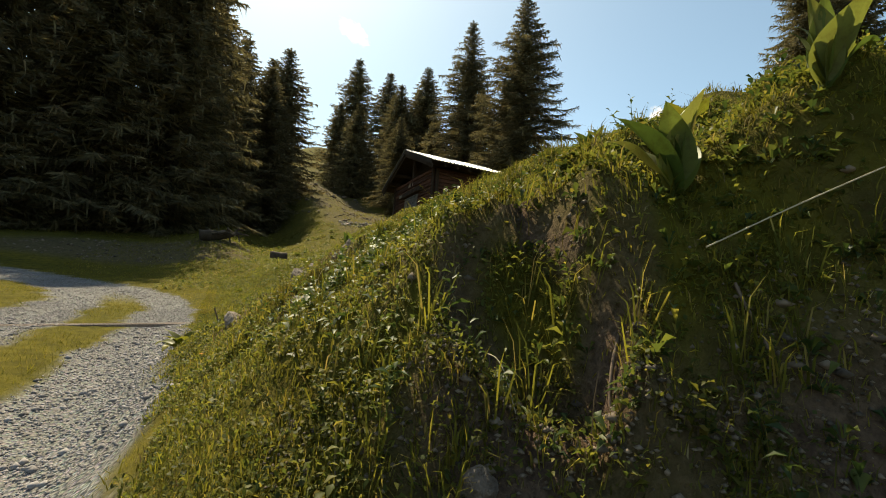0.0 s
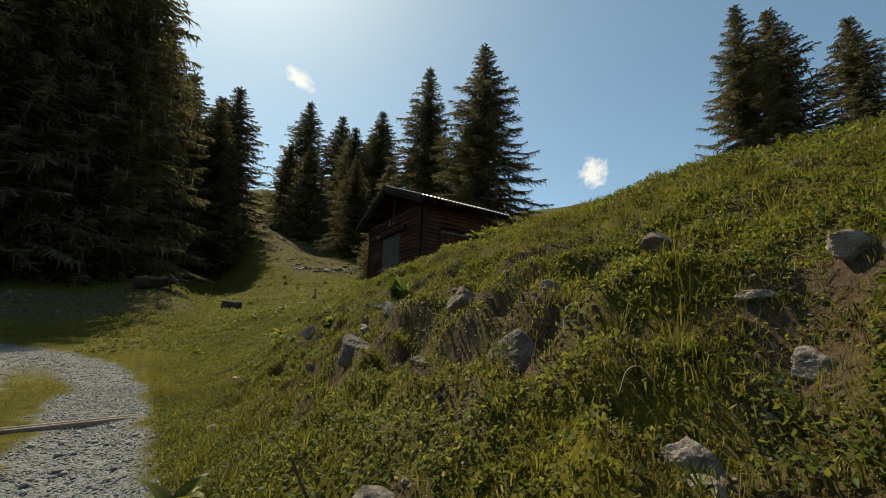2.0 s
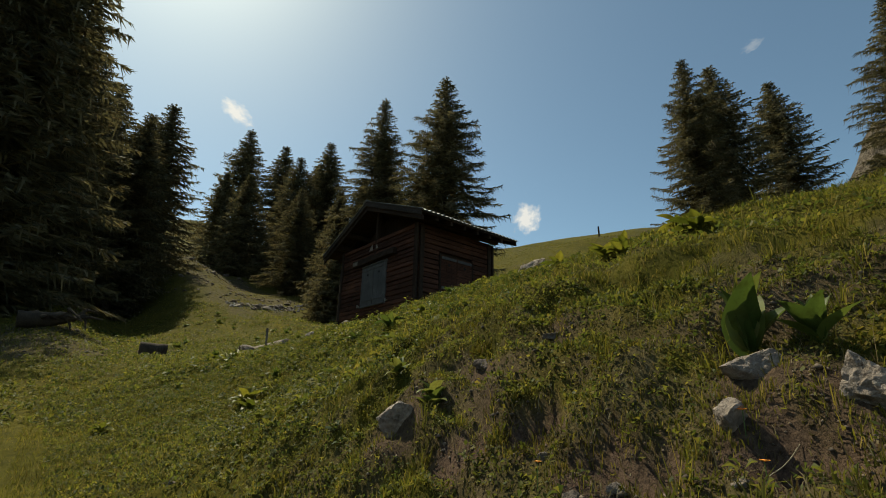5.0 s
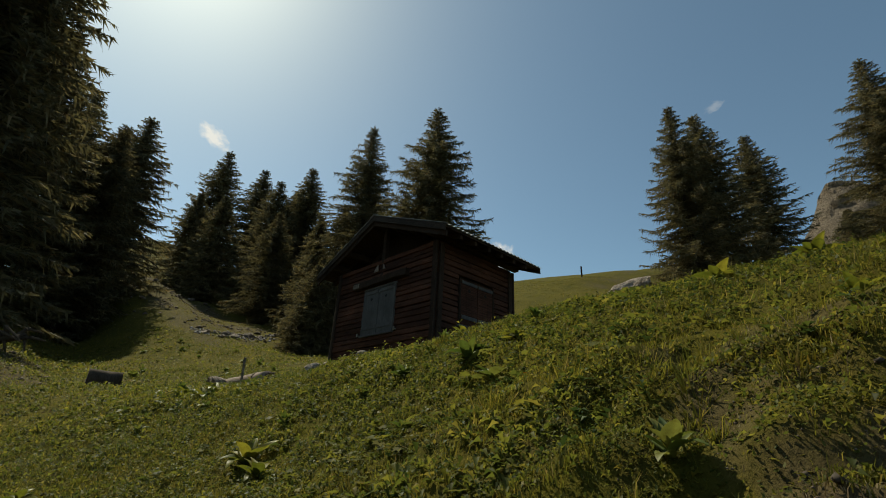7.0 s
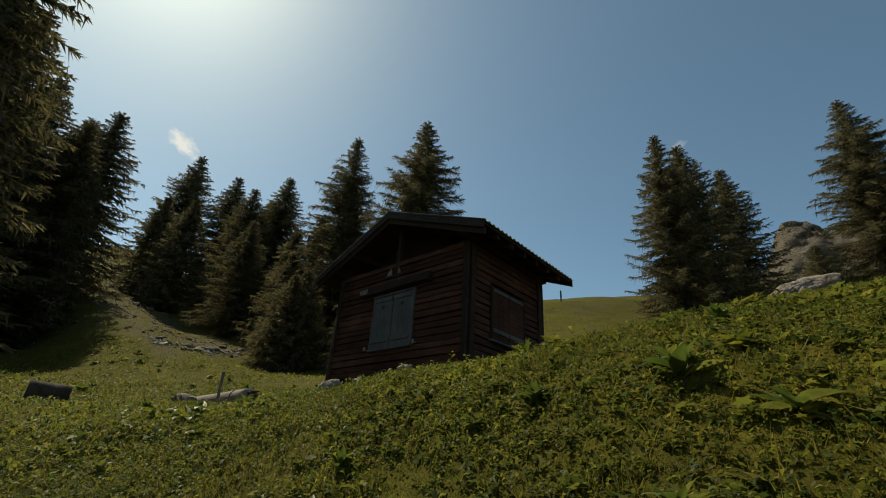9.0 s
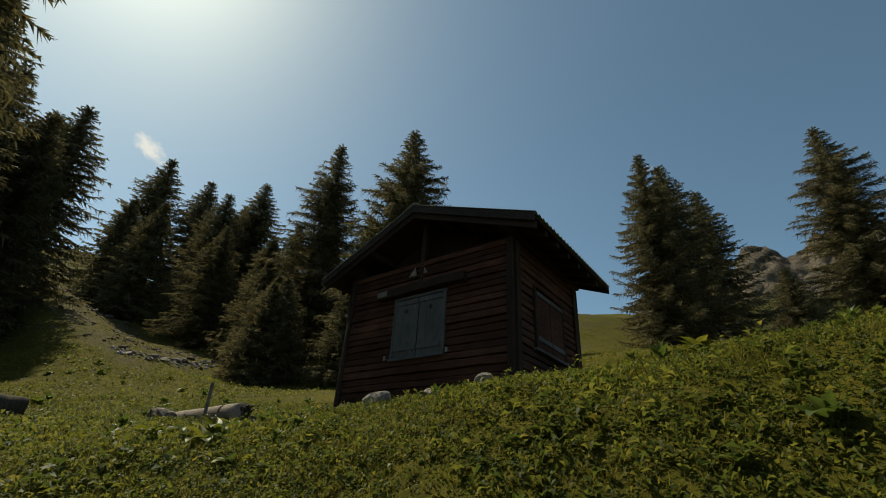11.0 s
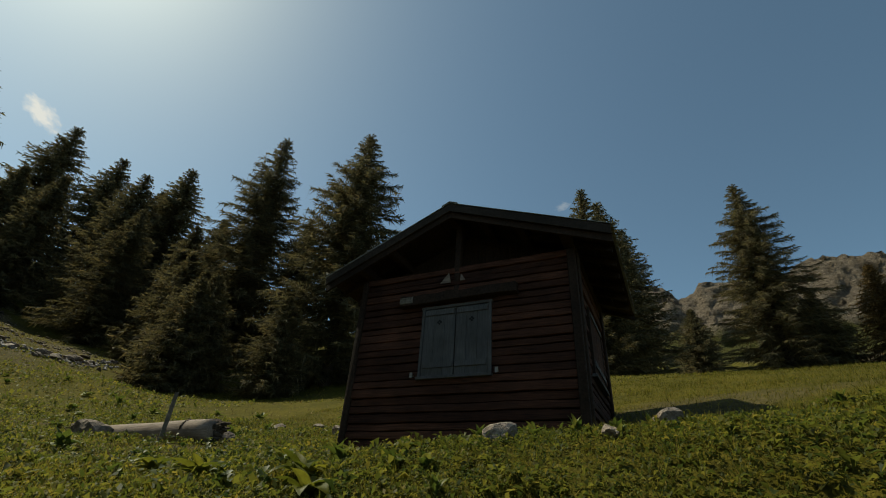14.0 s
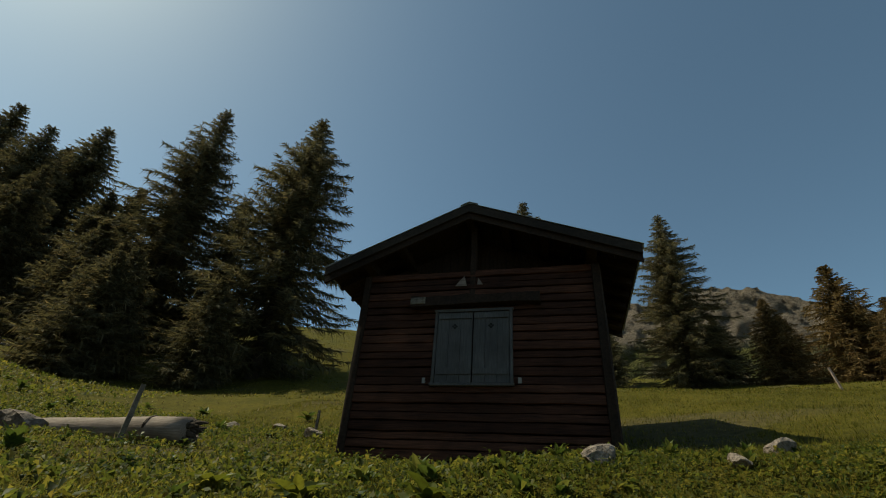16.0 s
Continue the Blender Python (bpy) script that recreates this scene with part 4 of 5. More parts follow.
def broad_leaves(name, rng, x, y, size, mat, label):
    """Palm-shaped lobed leaves on short stalks."""
    V, F = [], []
    z = height(x, y)
    for px, py, pz in zip(x, y, z):
        for k in range(rng.randint(3, 7)):
            s = size * rng.uniform(0.5, 1.2)
            a, off = rng.uniform(0, 6.283), rng.uniform(0.2, 1.2) * size
            c = np.array((px + off * math.cos(a), py + off * math.sin(a), pz + rng.uniform(0.3, 1.3) * size))
            e1 = np.array((math.cos(a), math.sin(a), rng.uniform(-0.5, 0.5)))
            e2 = np.array((-math.sin(a), math.cos(a), rng.uniform(-0.4, 0.4)))
            o = len(V)
            V.append(c - np.array((0, 0, 0.15 * s)))
            for q in range(11):
                t = -2.5 + 5.0 * q / 10
                R = s * (1.0 if q % 2 == 0 else 0.58) * (1 - 0.12 * abs(t))
                V.append(c + e1 * R * math.cos(t) + e2 * R * math.sin(t) - np.array((0, 0, 0.12 * R)))
            F += [(o, o + q + 1, o + q + 2) for q in range(10)]
    return tagged(new(name, fast_mesh(name, np.array(V), np.array(F), 3, mat)), label, "herbs", kind="stuff")


def carpet(name, rng, x, y, size, deep, mat, label):
    """Single small pointed leaves lying at all angles, the close mat of a mountain meadow."""
    n = len(x)
    s = size * rng.uniform(0.5, 1.4, n) * (0.7 + 0.6 * vnoise(x, y, 0.5, 46))
    a, rise, roll = rng.uniform(0, 6.283, n), rng.uniform(-0.5, 1.2, n), rng.uniform(-0.8, 0.8, n)
    d = np.stack([np.cos(a) * np.cos(rise), np.sin(a) * np.cos(rise), np.sin(rise)], 1) * s[:, None]
    l = np.stack([-np.sin(a) * np.cos(roll), np.cos(a) * np.cos(roll), np.sin(roll)], 1) * (s * rng.uniform(0.2, 0.36, n))[:, None]
    p = np.stack([x, y, height(x, y) + deep * rng.uniform(0, 1, n) * (0.4 + 1.2 * vnoise(x, y, 0.12, 48))], 1)
    v = np.stack([p, p + d * 0.5 + l, p + d, p + d * 0.5 - l], 1).reshape(-1, 3)
    f = np.arange(n * 4).reshape(-1, 4)
    return tagged(new(name, fast_mesh(name, v, f, 4, mat)), label, "herbs", kind="stuff")


rng = np.random.RandomState(5)
mat_on = lambda x, y: (1 - covers(x, y)[0]) * (1 - 0.95 * covers(x, y)[1]) * (1 - 0.5 * covers(x, y)[2] * step(y, 7, 6)) * (0.4 + 0.6 * step(vnoise(x, y, 0.16, 49) + 0.4 * vnoise(x, y, 0.05, 50), 0.35, 0.75))
x, y = scatter(rng, 0.25, 2.2, 1.4, 6.8, 15000, mat_on)
carpet("turf_carpet", rng, x, y, 0.016, 0.022, M_HERB, "close mat of tiny leaves on the bank")
x, y = scatter(rng, 0.35, 2.0, -0.45, 1.4, 17000, mat_on)
carpet("turf_carpet", rng, x, y, 0.0115, 0.018, M_HERB, "close mat of tiny leaves at the near end of the bank")
face = lambda x, y: step(cut_line(x, y), -0.24, -0.16) * step(cut_line(x, y), 0.12, 0.04) * step(vnoise(x, y, 0.13, 52), 0.3, 0.6)
x, y = scatter(rng, 0.5, 2.0, -0.9, 0.6, 30000, face)
carpet("turf_carpet", rng, x, y, 0.012, 0.03, M_HERB, "tiny leaves clinging to the raw earth face")
x, y = scatter(rng, 0.5, 2.0, -0.9, 0.6, 900, face)
tussocks("grass_tussocks", rng, x, y, 16, 0.02, 0.045, 0.0011, M_GRASS, "thin grass clinging to the raw earth face")
x, y = scatter(rng, 2.5, 3.6, 0.5, 7.2, 3000, mat_on)
xb, yb = scatter(rng, 0.4, 4.8, 7.2, 14.6, 3300, mat_on)
carpet("turf_carpet", rng, np.concatenate([x, xb]), np.concatenate([y, yb]), 0.024, 0.03, M_HERB, "close mat of small leaves in the herb meadow")
# the bank: thin short turf, cushions of grass, thatch, weeds
x, y = scatter(rng, 0.2, 2.6, 1.0, 7.0, 3000, turf)
blades("grass", rng, x, y, 0.034, 0.0017, M_GRASS, "short wiry grass on the earthy bank")
sod = lambda x, y: (1 - covers(x, y)[0]) * (1 - 0.85 * covers(x, y)[1]) * step(vnoise(x, y, 0.3, 24) + 0.5 * vnoise(x, y, 0.1, 26), 0.3, 0.8)
x, y = scatter(rng, 0.25, 2.7, 1.6, 7.2, 420, sod)
tussocks("grass_tussocks", rng, x, y, 20, 0.034, 0.036, 0.0019, M_GRASS, "cushions of short grass on the earthy bank")
x, y = scatter(rng, 0.35, 2.1, -0.45, 2.0, 900, sod)
tussocks("grass_tussocks", rng, x, y, 18, 0.028, 0.032, 0.0012, M_GRASS, "small grass cushions at the near end of the bank")
x, y = scatter(rng, 0.3, 2.6, 0.9, 6.5, 40, sod)
tussocks("grass_tussocks", rng, x, y, 30, 0.03, 0.1, 0.0022, M_GRASS, "taller grass tufts on the bank")
x, y = scatter(rng, 0.3, 2.4, -0.5, 6.5, 5200, lambda x, y: 0.1 + 0.4 * covers(x, y)[1] + 0.85 * covers(x, y)[2] - 0.9 * covers(x, y)[0])
blades("dry_grass", rng, x, y, 0.032, 0.0017, M_DRY, "dry brown thatch between the grass")
x, y = scatter(rng, 0.3, 2.6, -0.8, 6.5, 60, lambda x, y: covers(x, y)[1] * 0.8 + 0.12)
blades("dry_grass", rng, x, y, 0.12, 0.0014, M_DRY, "dry pale stalks hanging over bare earth")
x, y = scatter(rng, 0.2, 2.6, 1.6, 6.8, 330, lambda x, y: turf(x, y) * step(vnoise(x, y, 0.3, 34), 0.25, 0.6))
herbs("herbs", rng, x, y, 0.02, M_HERB, "small green weeds on the earthy bank", 0.32)
x, y = scatter(rng, 0.3, 2.4, -0.5, 6.5, 70, lambda x, y: turf(x, y) * step(vnoise(x, y, 0.35, 37), 0.5, 0.75))
herbs("herbs", rng, x, y, 0.03, M_HERB, "taller leafy weeds on the bank", 0.2, 9)
x, y = scatter(rng, 0.35, 1.8, -0.4, 2.0, 5000, turf)
blades("grass", rng, x, y, 0.042, 0.0013, M_GRASS, "fine short grass at the near end of the bank")
x, y = scatter(rng, 0.35, 2.0, -0.4, 2.2, 700, lambda x, y: turf(x, y) * step(vnoise(x, y, 0.2, 38), 0.15, 0.5))
herbs("herbs", rng, x, y, 0.015, M_HERB, "tiny clover-like weeds at the near end of the bank", 0.42)
x, y = scatter(rng, 0.5, 1.9, -0.4, 1.8, 150, lambda x, y: step(vnoise(x, y, 0.22, 36), 0.4, 0.7))
tussocks("grass_tussocks", rng, x, y, 16, 0.025, 0.075, 0.0013, M_GRASS, "long grass tufts hanging over the earth face")
# dark leaf colour here also carries the shade of the steep face
x, y = scatter(rng, 0.6, 1.9, -0.4, 1.8, 260, lambda x, y: step(vnoise(x, y, 0.3, 39), 0.4, 0.7))
herbs("herbs", rng, x, y, 0.022, M_HERB_DARK_AND_SHADED, "leafy weeds over the earth face", 0.2, 10)
x, y = scatter(rng, 0.35, 2.0, -0.45, 2.2, 420, lambda x, y: turf(x, y) * step(vnoise(x, y, 0.28, 61), 0.3, 0.65))
sprigs("leafy_sprigs", rng, x, y, 0.06, 0.022, 0.24, M_HERB, "leafy green sprigs on the near end of the bank")
x, y = scatter(rng, 0.6, 1.9, -0.45, 1.6, 190, lambda x, y: (0.4 + 0.6 * (cut_line(x, y) < 0.1)) * step(vnoise(x, y, 0.24, 62), 0.35, 0.65))
sprigs("leafy_sprigs", rng, x, y, 0.11, 0.032, 0.2, M_HERB_DARK_AND_SHADED, "taller leafy plants over the raw earth", 11)
x, y = scatter(rng, 0.6, 1.9, -0.5, 1.2, 70, lambda x, y: step(vnoise(x, y, 0.2, 63), 0.4, 0.7))
tussocks("grass_tussocks", rng, x, y, 14, 0.02, 0.14, 0.0017, M_GRASS, "long bright grass arching over the raw earth")
x, y = scatter(rng, 0.3, 2.4, 2.0, 6.5, 110, lambda x, y: turf(x, y) * step(vnoise(x, y, 0.3, 64), 0.4, 0.7))
sprigs("leafy_sprigs", rng, x, y, 0.05, 0.024, 0.26, M_HERB, "small leafy sprigs on the bank", 8)
stand = lambda x, y: step(cut_line(x, y), -0.6, -0.45) * step(vnoise(x, y, 0.16, 67), 0.3, 0.6)
x, y = scatter(rng, 0.6, 1.9, -0.9, 0.5, 300, lambda x, y: stand(x, y) * step(cut_line(x, y), 0.15, 0.05))
sprigs("leafy_sprigs", rng, x, y, 0.08, 0.026, 0.24, M_HERB, "leafy plants rooted in the raw earth face", 10)
x, y = scatter(rng, 0.6, 1.9, -0.9, 0.5, 110, lambda x, y: stand(x, y) * step(cut_line(x, y), 0.15, 0.05))
tussocks("grass_tussocks", rng, x, y, 18, 0.02, 0.1, 0.0016, M_GRASS, "grass hanging over the raw earth face")
# leaves coloured darker to imitate the shade in this hollow
x, y = scatter(rng, 0.66, 1.2, 0.28, 1.2, 900, lambda x, y: turf(x, y) * step(vnoise(x, y, 0.3, 68), 0.2, 0.5))
sprigs("leafy_sprigs", rng, x, y, 0.1, 0.034, 0.3, M_HERB_DARK_AND_SHADED, "stand of dark leafy herbs, colour deepened for shade in the bank's hollow", 10)
# the meadow
x, y = scatter(rng, 1.3, 4.8, 5.8, 14.8, 150, lambda x, y: turf(x, y) * step(vnoise(x, y, 0.5, 65), 0.2, 0.6))
sprigs("leafy_sprigs", rng, x[::2], y[::2], 0.09, 0.036, 0.3, M_HERB, "leafy plants of the herb meadow", 8)
sprigs("leafy_sprigs", rng, x[1::2], y[1::2], 0.08, 0.04, 0.32, M_HERB_DARK_AND_SHADED, "dark glossy plants of the herb meadow", 8)
x, y = scatter(rng, 1.5, 4.6, 8.5, 14.8, 16, lambda x, y: turf(x, y) * step(vnoise(x, y, 0.7, 66), 0.45, 0.7))
sprigs("leafy_sprigs", rng, x, y, 0.16, 0.08, 0.26, M_HERB, "tall broad-leaved plants in the herb meadow", 9)
xa, ya = scatter(rng, 2.6, 5.0, -1.0, 7.0, 2200, turf)
xb, yb = scatter(rng, 0.2, 5.0, 7.0, 15.0, 2400, turf)
blades("grass", rng, np.concatenate([xa, xb]), np.concatenate([ya, yb]), 0.06, 0.0032, M_GRASS, "lush short meadow grass", False)
x, y = scatter(rng, 1.2, 5.0, 4.0, 14.5, 26, lambda x, y: turf(x, y) * step(vnoise(x, y, 0.6, 28), 0.4, 0.7))
tussocks("grass_tussocks", rng, x, y, 50, 0.06, 0.11, 0.0032, M_GRASS, "grass tufts in the herb meadow", False)
x, y = scatter(rng, -4.5, 0.3, 0.5, 15, 1400, turf)
blades("grass", rng, x, y, 0.045, 0.003, M_GRASS, "short grass beside the track", False)
xa, ya = scatter(rng, 5.0, 14, 2.5, 20, 600, turf)
xb, yb = scatter(rng, -4, 5.0, 15, 26, 520, turf)
blades("grass", rng, np.concatenate([xa, xb]), np.concatenate([ya, yb]), 0.07, 0.006, M_GRASS, "meadow grass round the hut", False)
xa, ya = scatter(rng, 14, 46, -14, 46, 60, turf)
xb, yb = scatter(rng, -14, 14, 26, 52, 60, turf)
blades("grass", rng, np.concatenate([xa, xb]), np.concatenate([ya, yb]), 0.07, 0.025, M_GRASS, "far meadow grass on the hillside", False)
x, y = scatter(rng, -3, 17, 15, 62, 26, lambda x, y: 0.25 + 0.75 * covers(x, y)[2])
blades("dry_grass", rng, x, y, 0.09, 0.02, M_DRY, "dry brown tufts on the stony meadow", False)
x, y = scatter(rng, 0.3, 9.0, 11.5, 24, 430, lambda x, y: turf(x, y) * (0.35 + 0.65 * step(vnoise(x, y, 0.7, 69), 0.3, 0.6)))
carpet("turf_carpet", rng, x, y, 0.05, 0.05, M_HERB, "low leaves of the meadow round the hut")
x, y = scatter(rng, 0.0, 13.0, 24, 36, 90, lambda x, y: turf(x, y) * (0.3 + 0.7 * step(vnoise(x, y, 1.2, 70), 0.3, 0.6)))
carpet("turf_carpet", rng, x, y, 0.1, 0.06, M_HERB, "low leaves of the far meadow")
x, y = scatter(rng, 0.4, 8.0, 12, 22, 9, lambda x, y: turf(x, y) * step(vnoise(x, y, 1.4, 71), 0.4, 0.65))
sprigs("leafy_sprigs", rng, x, y, 0.16, 0.09, 0.3, M_HERB_DARK_AND_SHADED, "dark leafy clumps scattered over the meadow", 10)
lush = lambda x, y: turf(x, y) * step(vnoise(x, y, 1.1, 33), -0.1, 0.3) * step(y, 5.0, 7.5)
x, y = scatter(rng, 1.0, 4.4, 5.0, 14.6, 270, lush)
herbs("herbs", rng, x, y, 0.028, M_HERB, "low leafy herbs among the grass", 0.3)
x, y = scatter(rng, 1.3, 4.8, 6.0, 14.8, 90, lambda x, y: lush(x, y) * step(vnoise(x, y, 0.7, 29), 0.35, 0.65))
herbs("herbs", rng, x, y, 0.045, M_HERB, "larger leafy herbs among the grass", 0.22, 8)
x, y = scatter(rng, 1.5, 4.6, 6.5, 14.5, 35, lambda x, y: lush(x, y) * step(vnoise(x, y, 0.9, 30), 0.45, 0.7))
broad_leaves("broad_leaved_herbs", rng, x, y, 0.045, M_HERB, "lobed pale leaves in the herb meadow")
x, y = scatter(rng, -1.0, 9, 12, 26, 55, lush)
herbs("herbs", rng, x, y, 0.055, M_HERB, "scattered herbs on the far meadow", 0.3)


# ---- rocks ----
def rock(name, x, y, wide, deep, tall, turn, mat, label, seed, sunk=0.3):
    """An angular boulder: a ball cut by planes and roughened, sunk into the ground."""
    r = random.Random(seed)
    bm = bmesh.new()
    bmesh.ops.create_icosphere(bm, subdivisions=4 if wide > 0.08 and y < 8 else 3, radius=1)
    cuts = [(Vector((r.gauss(0, 1), r.gauss(0, 1), r.gauss(0, 0.9))).normalized(), r.uniform(0.38, 0.78)) for _ in range(10)]
    o = Vector((seed * 3.1, seed * 1.7, seed * 0.9))
    for v in bm.verts:
        d = v.co.normalized()
        k = min([1.0] + [c / max(d.dot(n), 0.01) for n, c in cuts if d.dot(n) > 0.05])
        k += 0.07 * noise.noise(d * 1.9 + o) + 0.04 * noise.noise(d * 5 + o) + 0.03 * noise.noise(d * 11 + o) + 0.016 * noise.noise(d * 25 + o)
        v.co = Vector((d.x * k * wide / 2, d.y * k * deep / 2, d.z * k * tall / 2))
    me = bpy.data.meshes.new(name)
    bm.to_mesh(me)
    bm.free()
    me.materials.append(mat)
    ob = tagged(new(name, me), label, "rock", "rocks in the meadow")
    ob.matrix_world = pose(x, y, hz(x, y) + tall * (0.5 - sunk), r.uniform(-15, 15), r.uniform(-15, 15), turn)
    return ob


for i, (x, y, w, t, (mat, label)) in enumerate(ROCKS):
    near = y < 7
    rock("rock", x, y, w * (1.12 if near else 1.0), w * 0.85, t, 140 + (i * 53) % 50 - 25 if near else (i * 53) % 180, mat, label, i + 1, (0.42 if mat is M_MOSSROCK else 0.47) if near else 0.36)
for i, (x, y, w, d, t, turn) in enumerate(((4.5, 7.45, 0.58, 0.36, 0.27, 98), (7.6, 4.6, 1.5, 0.4, 0.4, -15))):
    rock("boulder", x, y, w, d, t, turn, M_ROCK, "long pale weathered boulder on the grassy crest", 80 + i, 0.25)
for i in range(60):
    r = random.Random(400 + i)
    f = i / 59
    x, y = 9.2 + 5.2 * f + r.uniform(-0.7, 0.7), 35.2 + 2.6 * f + r.uniform(-0.9, 0.9)
    w = 0.22 + 0.6 * r.random() ** 2
    rock("rock", x, y, w, w * 0.7, w * 0.5, r.uniform(0, 180), M_SOILROCK if i % 3 else M_ROCK, "grey limestone in the stony streak", 420 + i)
for i in range(46):
    r = random.Random(500 + i)
    x, y = r.uniform(6.5, 15), r.uniform(37, 58)
    w = 0.25 + 0.6 * r.random() ** 2
    rock("rock", x, y, w, w * 0.8, w * 0.45, r.uniform(0, 180), M_SOILROCK, "grey-brown stone on the dry hump", 520 + i)


# ---- pebbles of the track and the earthy bank ----
def pebbles(name, rng, x, y, size, mat, label):
    """Small flattened stones, eight faces each, joined."""
    n = len(x)
    z = height(x, y)
    s = size * rng.uniform(0.4, 1.0, n) ** 1.6
    a = rng.uniform(0, 6.283, n)
    c, t = np.cos(a), np.sin(a)
    pts = np.array([(1, 0, 0), (0, 0.75, 0), (-1, 0, 0), (0, -0.75, 0), (0.15, 0.1, 0.6), (0, 0, -0.5)])
    v = np.repeat(pts[None], n, 0) * (1 + rng.uniform(-0.3, 0.3, (n, 6, 1)))
    v = np.stack([v[..., 0] * c[:, None] - v[..., 1] * t[:, None], v[..., 0] * t[:, None] + v[..., 1] * c[:, None], v[..., 2]], 2) * s[:, None, None]
    v += np.stack([x, y, z + 0.15 * s], 1)[:, None]
    f = np.array([(0, 1, 4), (1, 2, 4), (2, 3, 4), (3, 0, 4), (1, 0, 5), (2, 1, 5), (3, 2, 5), (0, 3, 5)])
    f = (f[None] + (np.arange(n) * 6)[:, None, None]).reshape(-1, 3)
    return tagged(new(name, fast_mesh(name, v.reshape(-1, 3), f, 3, mat)), label, "gravel", kind="stuff")


def pebble_material(name, a, b):
    m, nt, s = material(name, 0.9)
    r = nt.nodes.new("ShaderNodeNewGeometry").outputs["Random Per Island"]
    nt.links.new(mix(nt, 0.4, ramp(nt, r, [(0, a), (1, b)]), ramp(nt, noise_tex(nt, 40, 4), [(0.3, (0.6, 0.6, 0.6)), (0.7, (1.1, 1.1, 1.1))]), "MULTIPLY"), s.inputs["Base Color"])
    return m


M_PEBBLE = pebble_material("grey_gravel", (0.1, 0.088, 0.088), (0.29, 0.262, 0.265))
M_CLOD = pebble_material("earth_clods", (0.04, 0.028, 0.02), (0.2, 0.145, 0.105))
on_track = lambda x, y: covers(x, y)[0]
x, y = scatter(rng, -2.2, 0.4, 1.4, 8.0, 2000, on_track)
pebbles("gravel", rng, x, y, 0.014, M_PEBBLE, "grey crushed gravel of the track")
x, y = scatter(rng, -2.2, 0.4, 1.4, 6.0, 60, on_track)
pebbles("gravel", rng, x, y, 0.034, M_PEBBLE, "larger loose stones on the track")
x, y = scatter(rng, -7, 0.3, 8.0, 16.5, 420, on_track)
pebbles("gravel", rng, x, y, 0.02, M_PEBBLE, "grey gravel on the bend of the track")
x, y = scatter(rng, 0.3, 2.6, -0.9, 7.0, 2500, lambda x, y: covers(x, y)[1])
pebbles("earth_clods", rng, x, y, 0.007, M_CLOD, "crumbly earth and small stones on the bank")


x, y = scatter(rng, 5, 17, 34, 62, 6, lambda x, y: covers(x, y)[2] ** 2)
pebbles("stones", rng, x, y, 0.17, M_CLOD, "small brown stones on the dry hump")
x, y = scatter(rng, 8.4, 15.2, 34.2, 38.6, 26, lambda x, y: step(np.abs(y - 35.2 - (x - 9.2) * 0.5), 1.2, 0.5))
pebbles("stones", rng, x, y, 0.16, M_PEBBLE, "grey rubble of the stony streak")
x, y = scatter(rng, -8, 5, 18, 25, 10, lambda x, y: covers(x, y)[2] ** 2)
pebbles("stones", rng, x, y, 0.09, M_CLOD, "small brown stones at the forest edge")
x, y = scatter(rng, 0.55, 2.0, -0.9, 0.5, 9000, lambda x, y: step(cut_line(x, y), -0.55, -0.4) * step(cut_line(x, y), 0.08, 0.0))
pebbles("earth_clods", rng, x, y, 0.008, M_CLOD, "crumbly raw earth at the cut end of the bank")
# turf grown round the foot of the larger stones of the bank
fx, fy = [], []
for rx, ry, rw, rt, kind in ROCKS:
    if ry < 7 and rw > 0.06:
        for k in range(11):
            a = k * 0.571 + rx * 7
            fx.append(rx + math.cos(a) * rw * 0.5)
            fy.append(ry + math.sin(a) * rw * 0.46)
for hx, hy, hr, hd in HOLLOWS:
    for k in range(int(hr * 170)):
        a = -1.1 + 3.6 * k / (hr * 170)
        fx.append(hx + math.cos(a) * hr * 1.08)
        fy.append(hy + math.sin(a) * hr * 1.35)
fx, fy = np.array(fx), np.array(fy)
tussocks("grass_tussocks", rng, fx, fy, 22, 0.028, 0.042, 0.0014, M_GRASS, "short turf grown round the stones")
x, y = scatter(rng, 0.6, 2.2, -0.4, 6.0, 420, lambda x, y: covers(x, y)[1])
pebbles("stones", rng, x, y, 0.018, M_CLOD, "small stones in the bare scars of the bank")


# ---- gentian plants ----
def leaf_mesh(name, length, width, curl, fold, mat):
    """A pointed oval leaf along x with a keel and raised parallel ribs, bending over at its tip."""
    n, m, vs, fs = 10, 8, [], []
    ang, cx, cz = 0.0, 0.0, 0.0
    for i in range(n + 1):
        u = i / n
        w = width * (math.sin(math.pi * min(1, u ** 0.85 * 0.93 + 0.07)) ** 0.85 * (1 - 0.2 * u) + 0.06 * (1 - u))
        for k in range(m + 1):
            q = -1 + 2 * k / m
            vs.append((cx, w * q, cz + fold * w * abs(q) ** 1.3 + (0.012 if k % 2 else 0) * math.sin(math.pi * u) + 0.012 * math.sin(u * 9 + q * 2)))
        ang -= curl * 2.2 / n * (0.4 + u)
        cx, cz = cx + length / n * math.cos(ang), cz + length / n * math.sin(ang)
    for i in range(n):
        for k in range(m):
            a = i * (m + 1) + k
            fs.append((a, a + m + 1, a + m + 2, a + 1))
    return mesh_from(name, vs, fs, mat, True)


LEAVES = [[leaf_mesh("leaf", 1.0, 0.23, 0.35, 0.45, m), leaf_mesh("leaf", 1.0, 0.25, 0.75, 0.35, m), leaf_mesh("leaf", 1.0, 0.18, 0.2, 0.6, m)] for m in (M_GENTIAN, M_GENTIAN_YELLOW)]


